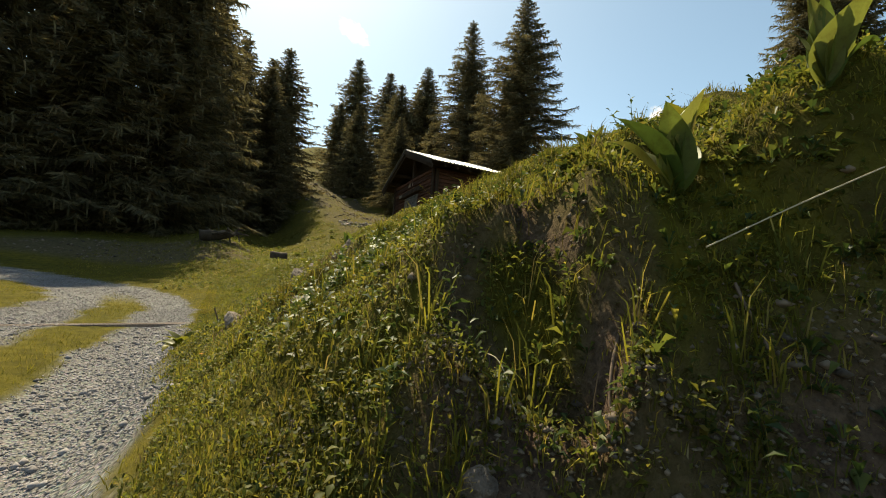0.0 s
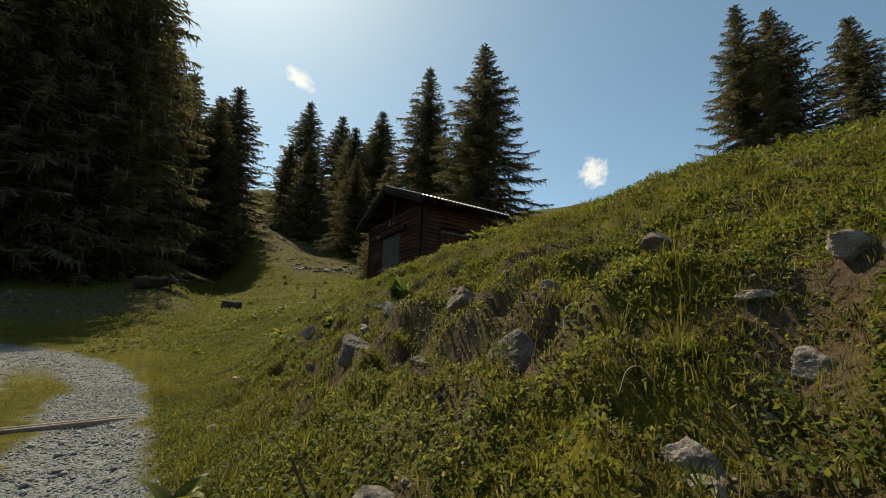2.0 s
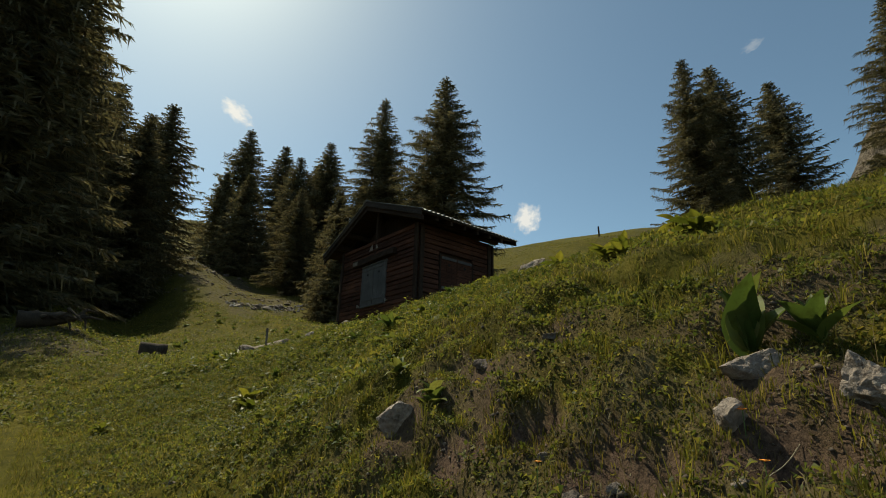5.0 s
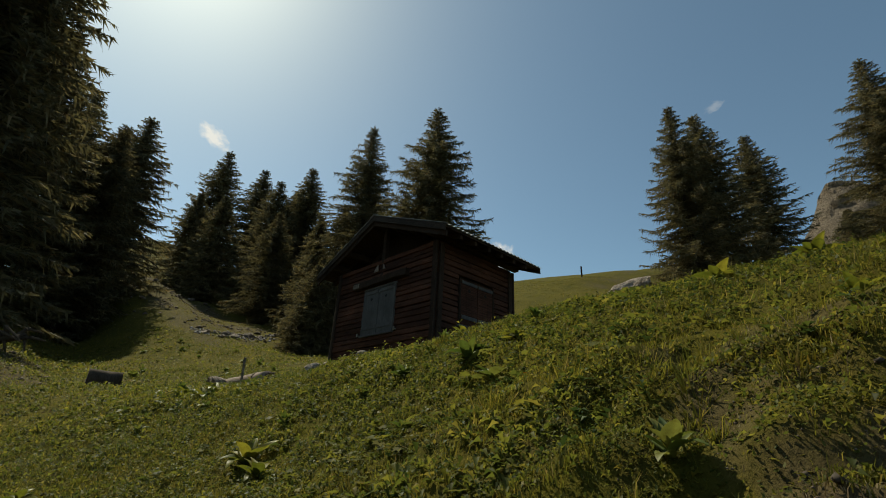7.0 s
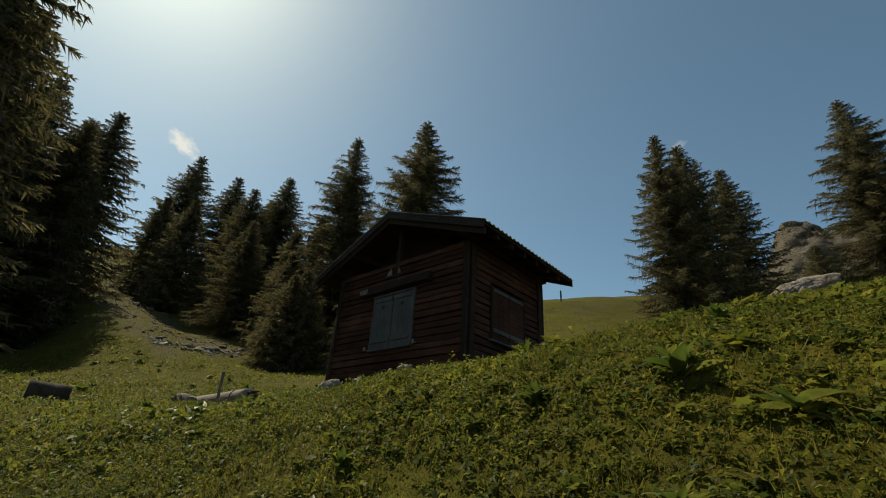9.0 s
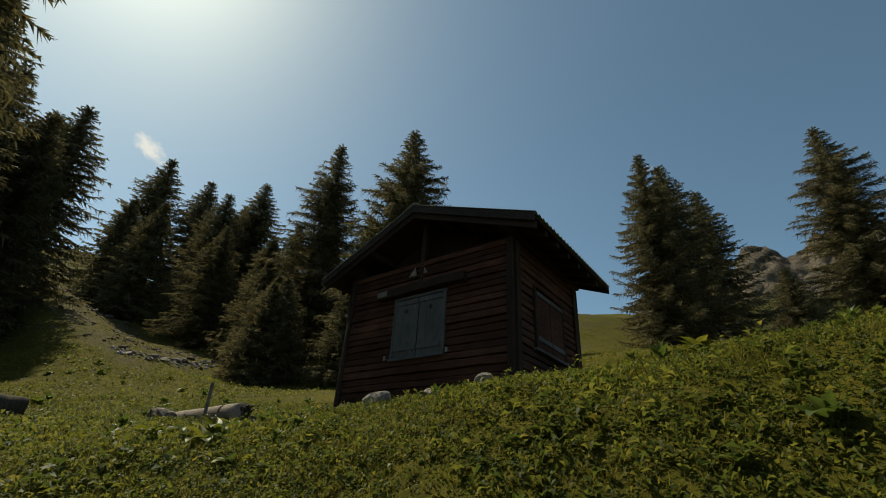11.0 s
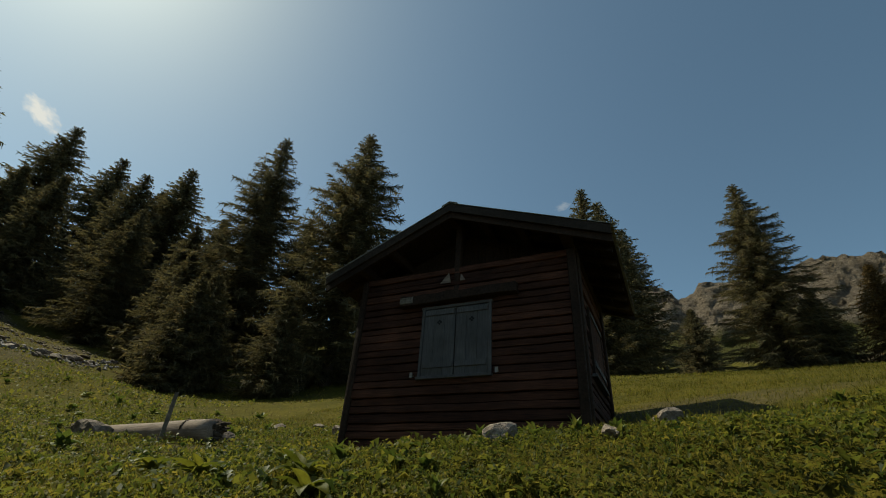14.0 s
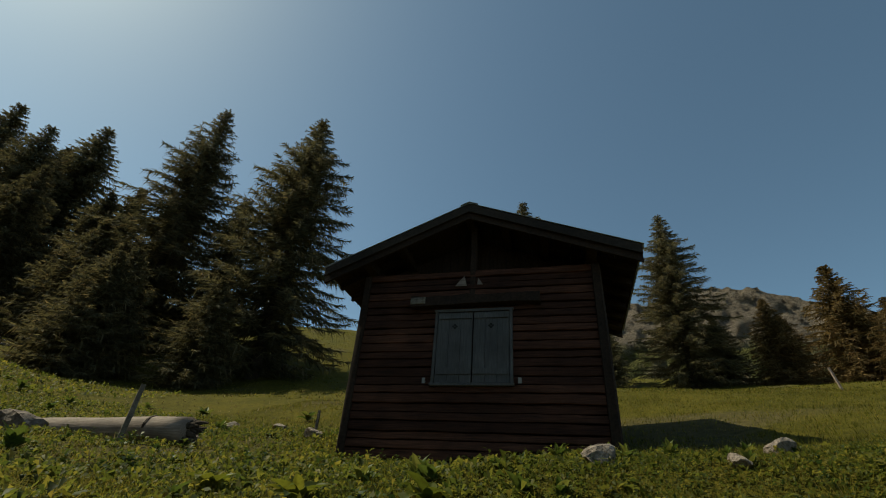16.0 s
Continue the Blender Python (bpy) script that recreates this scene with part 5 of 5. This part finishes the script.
def gentian(x, y, wide, seed, label, upright=0.5):
    r = random.Random(seed)
    plant = tagged(new("gentian_plant"), label, "plant", "gentian plants on the slope")
    plant.location = (x, y, hz(x, y) - 0.01)
    plant.rotation_euler = (0, 0, r.uniform(0, 6.28))
    n = r.randint(8, 11)
    for i in range(n):
        f = i / n
        ob = new("leaf", LEAVES["yellow" in label][(0, 2, 0)[i % 3] if upright > 0.8 else i % 3])
        ob.parent = plant
        lift = 84 * upright * (0.62 + 0.5 * f) + r.uniform(-12, 12) + (20 if upright > 0.9 else 8)
        s = wide * (0.62 - 0.12 * f) * r.uniform(0.8, 1.2)
        ob.matrix_basis = pose(0, 0, 0.01 + wide * 0.12 * f, 0, 0, i * 137.5 + r.uniform(-20, 20)) @ pose(0, 0, 0, r.uniform(-15, 15), -min(lift, 86), 0) @ Matrix.Diagonal((s, s, s, 1))
    return plant


G1, G2, G3 = "large ribbed green gentian plant standing in the turf", "yellow-green leafy gentian rosette in the meadow", "small leafy plant in the short grass"
PLANTS = [
    (1.26, 0.03, 0.31, G1, 0.92), (1.9, 0.94, 0.2, G1, 0.85), (1.5, -0.12, 0.3, G1, 0.95), (1.62, 0.25, 0.2, G2, 0.7), (2.1, 1.1, 0.12, G3, 0.8), (1.95, 1.35, 0.1, G3, 0.8), (2.3, 1.6, 0.1, G3, 0.8), (0.25, 3.2, 0.3, G2, 0.5), (0.85, 1.58, 0.1, G3, 0.4), (0.95, 1.3, 0.09, G3, 0.5), (0.8, 1.12, 0.12, G3, 0.4),
    (1.72, 4.36, 0.24, G1, 0.9), (1.6, 5.76, 0.19, G1, 0.6), (1.88, 8.95, 0.32, G2, 0.5), (0.86, 10.6, 0.32, G2, 0.4), (2.95, 5.6, 0.26, G2, 0.5), (2.46, 5.8, 0.18, G2, 0.5), (3.2, 5.2, 0.3, G2, 0.4),
    (1.72, 4.52, 0.36, G1, 0.93), (1.74, 6.24, 0.2, G1, 0.6), (1.58, 5.74, 0.2, G1, 0.7), (2.63, 13.5, 0.36, G2, 0.4), (2.9, 7.98, 0.24, G1, 0.4), (3.03, 7.7, 0.22, G2, 0.4), (2.88, 5.45, 0.26, G2, 0.4), (2.85, 4.98, 0.3, G2, 0.4),
    (2.8, 7.92, 0.34, G1, 0.5), (2.6, 12.6, 0.36, G2, 0.4), (2.56, 7.52, 0.3, G3, 0.3), (1.97, 9.35, 0.42, G2, 0.45), (3.15, 12.4, 0.28, G3, 0.6), (2.82, 12.85, 0.4, G2, 0.4), (3.4, 13.0, 0.28, G3, 0.6),
    (2.78, 14.2, 0.34, G2, 0.4), (3.46, 13.1, 0.3, G3, 0.8), (3.3, 13.45, 0.3, G3, 0.6), (4.05, 11.4, 0.22, G1, 0.8), (4.6, 12.6, 0.22, G3, 0.8), (3.9, 13.3, 0.22, G3, 0.7), (4.3, 11.85, 0.2, G3, 0.8), (3.7, 6.5, 0.3, G2, 0.4), (4.0, 6.0, 0.3, G2, 0.4), (4.1, 9.2, 0.3, G2, 0.4),
]
for i in range(34):
    r = random.Random(900 + i)
    PLANTS.append((r.uniform(2.2, 9.5), r.uniform(16, 33), r.uniform(0.25, 0.5), G3, r.uniform(0.3, 0.7)))
for i in range(26):
    r = random.Random(960 + i)
    PLANTS.append((r.uniform(1.7, 4.6), r.uniform(7.5, 14.2), r.uniform(0.14, 0.26), G3, r.uniform(0.5, 0.9)))
for i, (x, y, w, label, u) in enumerate(PLANTS):
    gentian(x, y, w, 60 + i, label, u)


# ---- felled log, posts, stump, drain ----
def tube(bm, a, b, ra, rb, n=14, rough=0.0, seed=0, rings=10):
    r = random.Random(seed)
    a, b = Vector(a), Vector(b)
    d = (b - a).normalized()
    s = d.orthogonal().normalized()
    t = d.cross(s)
    loops = []
    for i in range(rings + 1):
        f = i / rings
        c, rad = a.lerp(b, f), ra + (rb - ra) * f
        loops.append([bm.verts.new(c + (s * math.cos(k * 6.2832 / n) + t * math.sin(k * 6.2832 / n)) * rad * (1 + rough * noise.noise(Vector((math.cos(k * 6.2832 / n), math.sin(k * 6.2832 / n), f * 4 + seed))))) for k in range(n)])
    for p, q in zip(loops, loops[1:]):
        for k in range(n):
            bm.faces.new((p[k], p[(k + 1) % n], q[(k + 1) % n], q[k]))
    bm.faces.new(loops[0][::-1])
    bm.faces.new(loops[-1])


def build_log():
    log = tagged(new("felled_log"), "pale peeled log lying on the grass with a splintered end", "log")
    a, b = Vector((5.3, 16.75, 2.84)), Vector((5.26, 19.5, 2.78))
    log.location = a
    bm = bmesh.new()
    tube(bm, (0, 0, 0), b - a, 0.16, 0.14, 18, 0.07, 2)
    part("stem", bm, M_LOG, log, "", True)
    r = random.Random(3)
    for i in range(16):
        an, rad = r.uniform(0, 6.28), r.uniform(0.03, 0.14)
        p = Vector((math.cos(an) * rad, 0.03, math.sin(an) * rad))
        bm = bmesh.new()
        tube(bm, p, p + Vector((r.uniform(-0.03, 0.03), -r.uniform(0.06, 0.22), r.uniform(-0.05, 0.03))), 0.035, 0.012, 6, 0.3, i, 3)
        part("splinter", bm, M_BARK, log, "dark broken wood splinter")
    bm = bmesh.new()
    tube(bm, (0, 0.55, 0.0), (0, 0.585, 0.0), 0.164, 0.163, 18, 0.07, 2, 1)
    part("saw_mark", bm, M_DARKWOOD, log, "dark ring cut into the log")


build_log()


def post(name, foot, head, thick, mat, label):
    f = Vector((foot[0], foot[1], hz(foot[0], foot[1]) - 0.15))
    h = Vector(head)
    bm = bmesh.new()
    bmesh.ops.create_cube(bm, size=1)
    bmesh.ops.subdivide_edges(bm, edges=[e for e in bm.edges if abs(e.verts[0].co.z - e.verts[1].co.z) > 0.5], cuts=4)
    r = random.Random(9)
    for v in bm.verts:
        v.co = Vector((v.co.x * thick + r.uniform(-0.004, 0.004), v.co.y * thick * 0.7 + r.uniform(-0.004, 0.004), (v.co.z + 0.5) * (h - f).length))
    bm.normal_update()
    me = bpy.data.meshes.new(name)
    bm.to_mesh(me)
    bm.free()
    me.materials.append(mat)
    ob = tagged(new(name, me), label, "post")
    ob.matrix_world = Matrix.Translation(f) @ (h - f).to_track_quat("Z", "Y").to_matrix().to_4x4()


post("wooden_post", (4.96, 17.42), (4.88, 17.28, 3.3), 0.055, M_GREYWOOD, "leaning grey wooden post beside the log")
post("wooden_stake", (8.0, 16.5), (8.0, 16.5, hz(8.0, 16.5) + 0.42), 0.05, M_GREYWOOD, "thin wooden stake near the hut")
post("marker_post", (13.4, 5.5), (13.6, 5.55, hz(13.4, 5.5) + 0.62), 0.05, M_LOG, "leaning pale marker post on the meadow crest")
post("fence_post", (43.9, 28.8), (43.9, 28.8, hz(43.9, 28.8) + 1.3), 0.16, M_DARKWOOD, "lone dark post on the far hillside")


def build_stump():
    bm = bmesh.new()
    z = hz(2.66, 19.3)
    tube(bm, (2.15, 19.35, z + 0.17), (2.82, 19.28, z + 0.18), 0.22, 0.2, 12, 0.2, 5, 8)
    me = bpy.data.meshes.new("tree_stump")
    bm.to_mesh(me)
    bm.free()
    me.materials.append(M_BARK)
    me.polygons.foreach_set("use_smooth", [True] * len(me.polygons))
    tagged(new("wood_block", me), "dark weathered block of wood lying in the meadow", "log")
    stump = tagged(new("uprooted_stump"), "dark brown uprooted stump with crooked roots at the forest edge", "stump")
    stump.location = (0.0, 23.2, hz(0.0, 23.2))
    r = random.Random(4)
    bm = bmesh.new()
    tube(bm, (-0.7, 0, 0.2), (0.5, 0.1, 0.35), 0.3, 0.2, 10, 0.4, 7, 6)
    part("stem", bm, M_BARK, stump, "", True)
    for i in range(9):
        a = Vector((r.uniform(-0.4, 0.7), r.uniform(-0.2, 0.2), 0.3))
        m = a + Vector((r.uniform(-0.2, 0.7), r.uniform(-0.5, 0.3), r.uniform(0.0, 0.4)))
        b = m + Vector((r.uniform(0, 0.6), r.uniform(-0.3, 0.3), r.uniform(-0.5, 0.05)))
        bm = bmesh.new()
        tube(bm, a, m, 0.07, 0.05, 7, 0.3, i, 3)
        tube(bm, m, b, 0.05, 0.02, 7, 0.3, i, 3)
        part("root", bm, M_BARK, stump)


build_stump()


def build_drain():
    drain = tagged(new("cross_drain"), "narrow pale timber drain laid across the gravel track", "drain")
    a, b = Vector((-2.0, 5.2, hz(-2.0, 5.2) - 0.016)), Vector((0.2, 6.02, hz(0.2, 6.02) - 0.016))
    drain.location = a
    d = b - a
    turn = d.to_track_quat("X", "Z").to_matrix().to_4x4()
    for s in (-1, 1):
        bm = bmesh.new()
        box_bm(bm, 0, d.length, s * 0.026 - 0.017, s * 0.026 + 0.017, -0.06, 0.006 + 0.003 * s)
        bevelled(bm, 0.005)
        part("rail", bm, M_LOG, drain).matrix_basis = turn
    bm = bmesh.new()
    box_bm(bm, 0, d.length, -0.009, 0.009, -0.06, -0.012)
    part("channel", bm, M_DARKWOOD, drain, "dark earth-filled slot").matrix_basis = turn


build_drain()


# ---- roots and dry stalks on the bank ----
def strand(name, points, thick, mat, label, category):
    cu = bpy.data.curves.new(name, "CURVE")
    cu.dimensions, cu.bevel_depth, cu.bevel_resolution = "3D", thick, 1
    sp = cu.splines.new("BEZIER")
    sp.bezier_points.add(len(points) - 1)
    for bp, p in zip(sp.bezier_points, points):
        bp.co, bp.handle_left_type, bp.handle_right_type = p, "AUTO", "AUTO"
    ob = new(name, cu)
    dg = bpy.context.evaluated_depsgraph_get()
    me = bpy.data.meshes.new_from_object(ob.evaluated_get(dg))
    bpy.data.objects.remove(ob)
    me.name = name
    me.materials.clear()
    me.materials.append(mat)
    return tagged(new(name, me), label, category)


def on_bank(x, y, up):
    return (x, y, hz(x, y) + up)


M_ROOT = wood("root_bark", (0.09, 0.06, 0.045), (0.24, 0.18, 0.14), (8, 8, 8), 0.9, 0.2)
M_STRAW = wood("straw", (0.3, 0.25, 0.17), (0.5, 0.44, 0.33), (8, 8, 8), 0.8, 0.2)
strand("root", [(1.06, -0.02, 1.12), (1.0, -0.06, 1.02), (0.99, -0.09, 0.93), (0.95, -0.1, 0.82)], 0.003, M_ROOT, "thin crooked root hanging from the bank", "root")
strand("root", [(1.2, -0.12, 1.2), (1.19, -0.19, 1.05), (1.14, -0.22, 0.93), (1.06, -0.2, 0.88), (0.98, -0.15, 0.86)], 0.003, M_ROOT, "thin curved root looping down the bank", "root")
strand("root", [(1.16, -0.06, 1.15), (1.12, -0.1, 1.02), (1.1, -0.13, 0.93), (1.05, -0.14, 0.84)], 0.0022, M_ROOT, "thin root hanging over bare earth", "root")
strand("root", [(0.9, 0.12, 1.06), (0.88, 0.07, 0.98), (0.86, 0.06, 0.92)], 0.0018, M_ROOT, "short root in the raw earth", "root")
strand("dry_stalk", [(1.16, -0.1, 1.255), (1.3, -0.16, 1.335), (1.45, -0.22, 1.415)], 0.0014, M_STRAW, "long pale dry stalk leaning across the bank", "stalk")
strand("dry_stalk", [on_bank(0.99, 0.68, 0.02), on_bank(1.12, 0.66, 0.05), on_bank(1.32, 0.64, 0.08)], 0.0015, M_STRAW, "long pale dry stalk over the weeds", "stalk")
strand("twig", [on_bank(0.5, 2.46, -0.02), on_bank(0.475, 2.48, 0.05), on_bank(0.45, 2.51, 0.13)], 0.004, M_BARK, "dark bare twig standing in the grass", "twig")
for i in range(26):
    r = random.Random(700 + i)
    x, y = r.uniform(0.75, 1.9), r.uniform(-0.3, 5.0)
    dx, dy = r.uniform(-0.12, 0.12), r.uniform(-0.15, 0.15)
    strand("dry_stalk", [on_bank(x, y, 0.01), on_bank(x + dx * 0.5, y + dy * 0.5, r.uniform(0.02, 0.07)), on_bank(x + dx, y + dy, r.uniform(0.0, 0.06))], 0.0009, M_STRAW, "short dry pale stalk on the bank", "stalk")


# ---- flowers ----
M_PETAL = material("orange_petal", 0.6)[0]
M_PETAL.node_tree.nodes["Principled BSDF"].inputs["Base Color"].default_value = (0.75, 0.3, 0.02, 1)
M_STEM = material("flower_stem", 0.6)[0]
M_STEM.node_tree.nodes["Principled BSDF"].inputs["Base Color"].default_value = (0.08, 0.12, 0.02, 1)


def flower(x, y, tall, seed):
    r = random.Random(seed)
    f = tagged(new("orange_flower"), "small orange yellow flower on a thin stem", "flower", "orange flowers on the bank")
    f.location = (x, y, hz(x, y))
    bm = bmesh.new()
    tube(bm, (0, 0, -0.01), (0.006, 0, tall), 0.0012, 0.001, 5, 0, 0, 2)
    part("stem", bm, M_STEM, f)
    bm = bmesh.new()
    for k in range(11):
        a = k * 0.571
        c, s, R = math.cos(a), math.sin(a), r.uniform(0.009, 0.013)
        v = [bm.verts.new(p) for p in ((0.006, 0, tall), (0.006 + R * 0.6 * c - 0.003 * s, R * 0.6 * s + 0.003 * c, tall + 0.004), (0.006 + R * c, R * s, tall + 0.003), (0.006 + R * 0.6 * c + 0.003 * s, R * 0.6 * s - 0.003 * c, tall + 0.004))]
        bm.faces.new(v)
    part("petals", bm, M_PETAL, f)


for i, (x, y) in enumerate(((1.25, 2.15), (1.22, 2.2), (1.18, 2.23), (1.0, 2.45), (0.98, 2.6), (1.3, 2.62), (0.85, 3.9), (1.25, 3.7), (1.2, 3.75), (1.33, 4.42), (1.45, 4.48), (1.3, 4.95), (1.35, 4.2), (0.42, 1.7), (1.85, 1.3), (2.3, 7.1), (1.5, 1.9), (1.55, 2.0), (1.6, 1.85), (0.9, 4.6), (1.12, 4.75))):
    flower(x, y, 0.05 + 0.03 * ((i * 7) % 5) / 5, i)


# ---- far mountain and clouds ----
def build_mountain():
    m, nt, b = material("mountain_rock_and_turf", 1.0)
    b.inputs["Specular IOR Level"].default_value = 0.05
    n1, n2 = noise_tex(nt, 0.06, 8, 0.7), noise_tex(nt, 0.3, 8, 0.75, None, (1, 1, 2.0))
    rockc = ramp(nt, n2, [(0.3, (0.09, 0.07, 0.055)), (0.7, (0.27, 0.215, 0.165))])
    turfc = ramp(nt, n2, [(0.3, (0.06, 0.06, 0.02)), (0.7, (0.11, 0.1, 0.035))])
    sep = nt.nodes.new("ShaderNodeSeparateXYZ")
    nt.links.new(nt.nodes.new("ShaderNodeTexCoord").outputs["Object"], sep.inputs[0])
    high = nt.nodes.new("ShaderNodeMapRange")
    high.inputs["From Min"].default_value, high.inputs["From Max"].default_value = 78, 104
    nt.links.new(sep.outputs["Z"], high.inputs["Value"])
    add = nt.nodes.new("ShaderNodeMath")
    add.operation = "MULTIPLY_ADD"
    add.inputs[1].default_value = 0.5
    nt.links.new(high.outputs[0], add.inputs[0])
    nt.links.new(n1, add.inputs[2])
    nt.links.new(mix(nt, ramp(nt, add.outputs[0], [(0.5, (1, 1, 1)), (0.68, (0, 0, 0))]), rockc, turfc), b.inputs["Base Color"])
    bump(nt, b, n2, 1.0, 4.0)
    ys, us = np.concatenate([np.linspace(140, 45, 24), np.linspace(42, -130, 120), np.linspace(-140, -330, 20)]), np.linspace(0, 1.4, 60)
    Y, U = np.meshgrid(ys, us, indexing="ij")
    y, u = Y.ravel(), U.ravel()
    crest = ((-330, 70), (-170, 103), (-113, 119), (-92, 127), (-82, 129), (-68, 129.5), (-55, 124), (-36, 121), (-24, 123), (-15, 122.5), (-12, 117), (-4, 115.5), (0, 120), (3, 123), (14, 124), (17, 119), (22, 106), (33, 88), (60, 80), (140, 60))
    top = np.interp(y, [c[0] for c in crest], [c[1] for c in crest]) + (vnoise(y, y * 0, 9, 51) - 0.5) * 1.6 + (vnoise(y, y * 0, 2.5, 52) - 0.5) * 1.2
    z = np.where(u <= 1, 10 + (top - 10) * u ** 0.8, top - (u - 1) * 120)
    x = 180 + 82 * u + (vnoise(y, z * 0.4, 26, 53) - 0.5) * 10 + np.abs(vnoise(y + z * 0.6, z * 1.6, 9, 54) - 0.5) * 9 + np.abs(vnoise(y + z * 0.6, z * 2, 4, 55) - 0.5) * 5 + (vnoise(y, z, 1.6, 56) - 0.5) * 2
    i = (np.arange(len(ys) - 1)[:, None] * len(us) + np.arange(len(us) - 1)[None]).ravel()
    f = np.stack([i, i + 1, i + len(us) + 1, i + len(us)], 1)
    tagged(new("mountain", fast_mesh("mountain", np.stack([x, y, z], 1), f, 4, m)), "far rocky ridge with thin turf", "mountain", kind="structure")


build_mountain()


def cloud(place, wide, tall, seed, label, dense=0.7):
    m = bpy.data.materials.new("cloud_wisp")
    m.use_nodes = True
    nt = m.node_tree
    out = nt.nodes["Material Output"]
    nt.nodes.remove(nt.nodes["Principled BSDF"])
    tc = nt.nodes.new("ShaderNodeTexCoord").outputs["Object"]
    n = noise_tex(nt, 1.5 + 0.4 * seed, 6, 0.6, tc)
    gr = nt.nodes.new("ShaderNodeTexGradient")
    gr.gradient_type = "SPHERICAL"
    nt.links.new(tc, gr.inputs[0])
    mul = nt.nodes.new("ShaderNodeMath")
    mul.operation = "MULTIPLY_ADD"
    mul.inputs[1].default_value = 0.62
    nt.links.new(gr.outputs["Fac"], mul.inputs[0])
    nt.links.new(n, mul.inputs[2])
    fac = ramp(nt, mul.outputs[0], [(0.66, (0, 0, 0)), (0.98, (dense, dense, dense))])
    em = node(nt, "ShaderNodeEmission", Strength=0.95)
    em.inputs[0].default_value = (1.0, 0.9, 0.86, 1)
    tr = nt.nodes.new("ShaderNodeBsdfTransparent")
    mx = nt.nodes.new("ShaderNodeMixShader")
    nt.links.new(fac, mx.inputs[0])
    nt.links.new(tr.outputs[0], mx.inputs[1])
    nt.links.new(em.outputs[0], mx.inputs[2])
    nt.links.new(mx.outputs[0], out.inputs[0])
    me = mesh_from("cloud", [(-1, -1, 0), (1, -1, 0), (1, 1, 0), (-1, 1, 0)], [(0, 1, 2, 3)], m)
    ob = tagged(new("cloud_backdrop", me), label, "cloud", kind="structure")
    ob.matrix_world = look(place, (0.3, 5, 1.5)) @ pose(0, 0, 0, 0, 180, 25 * seed) @ Matrix.Diagonal((wide, tall, 1, 1))


cloud((310, 1472, 909), 78, 44, 1, "small white cloud wisp in the sky")
cloud((1175, 937, 604), 70, 78, 2, "small white cloud above the hillside")
cloud((1444, 250, 1050), 22, 46, 3, "faint thin cloud wisp in the sky", 0.16)
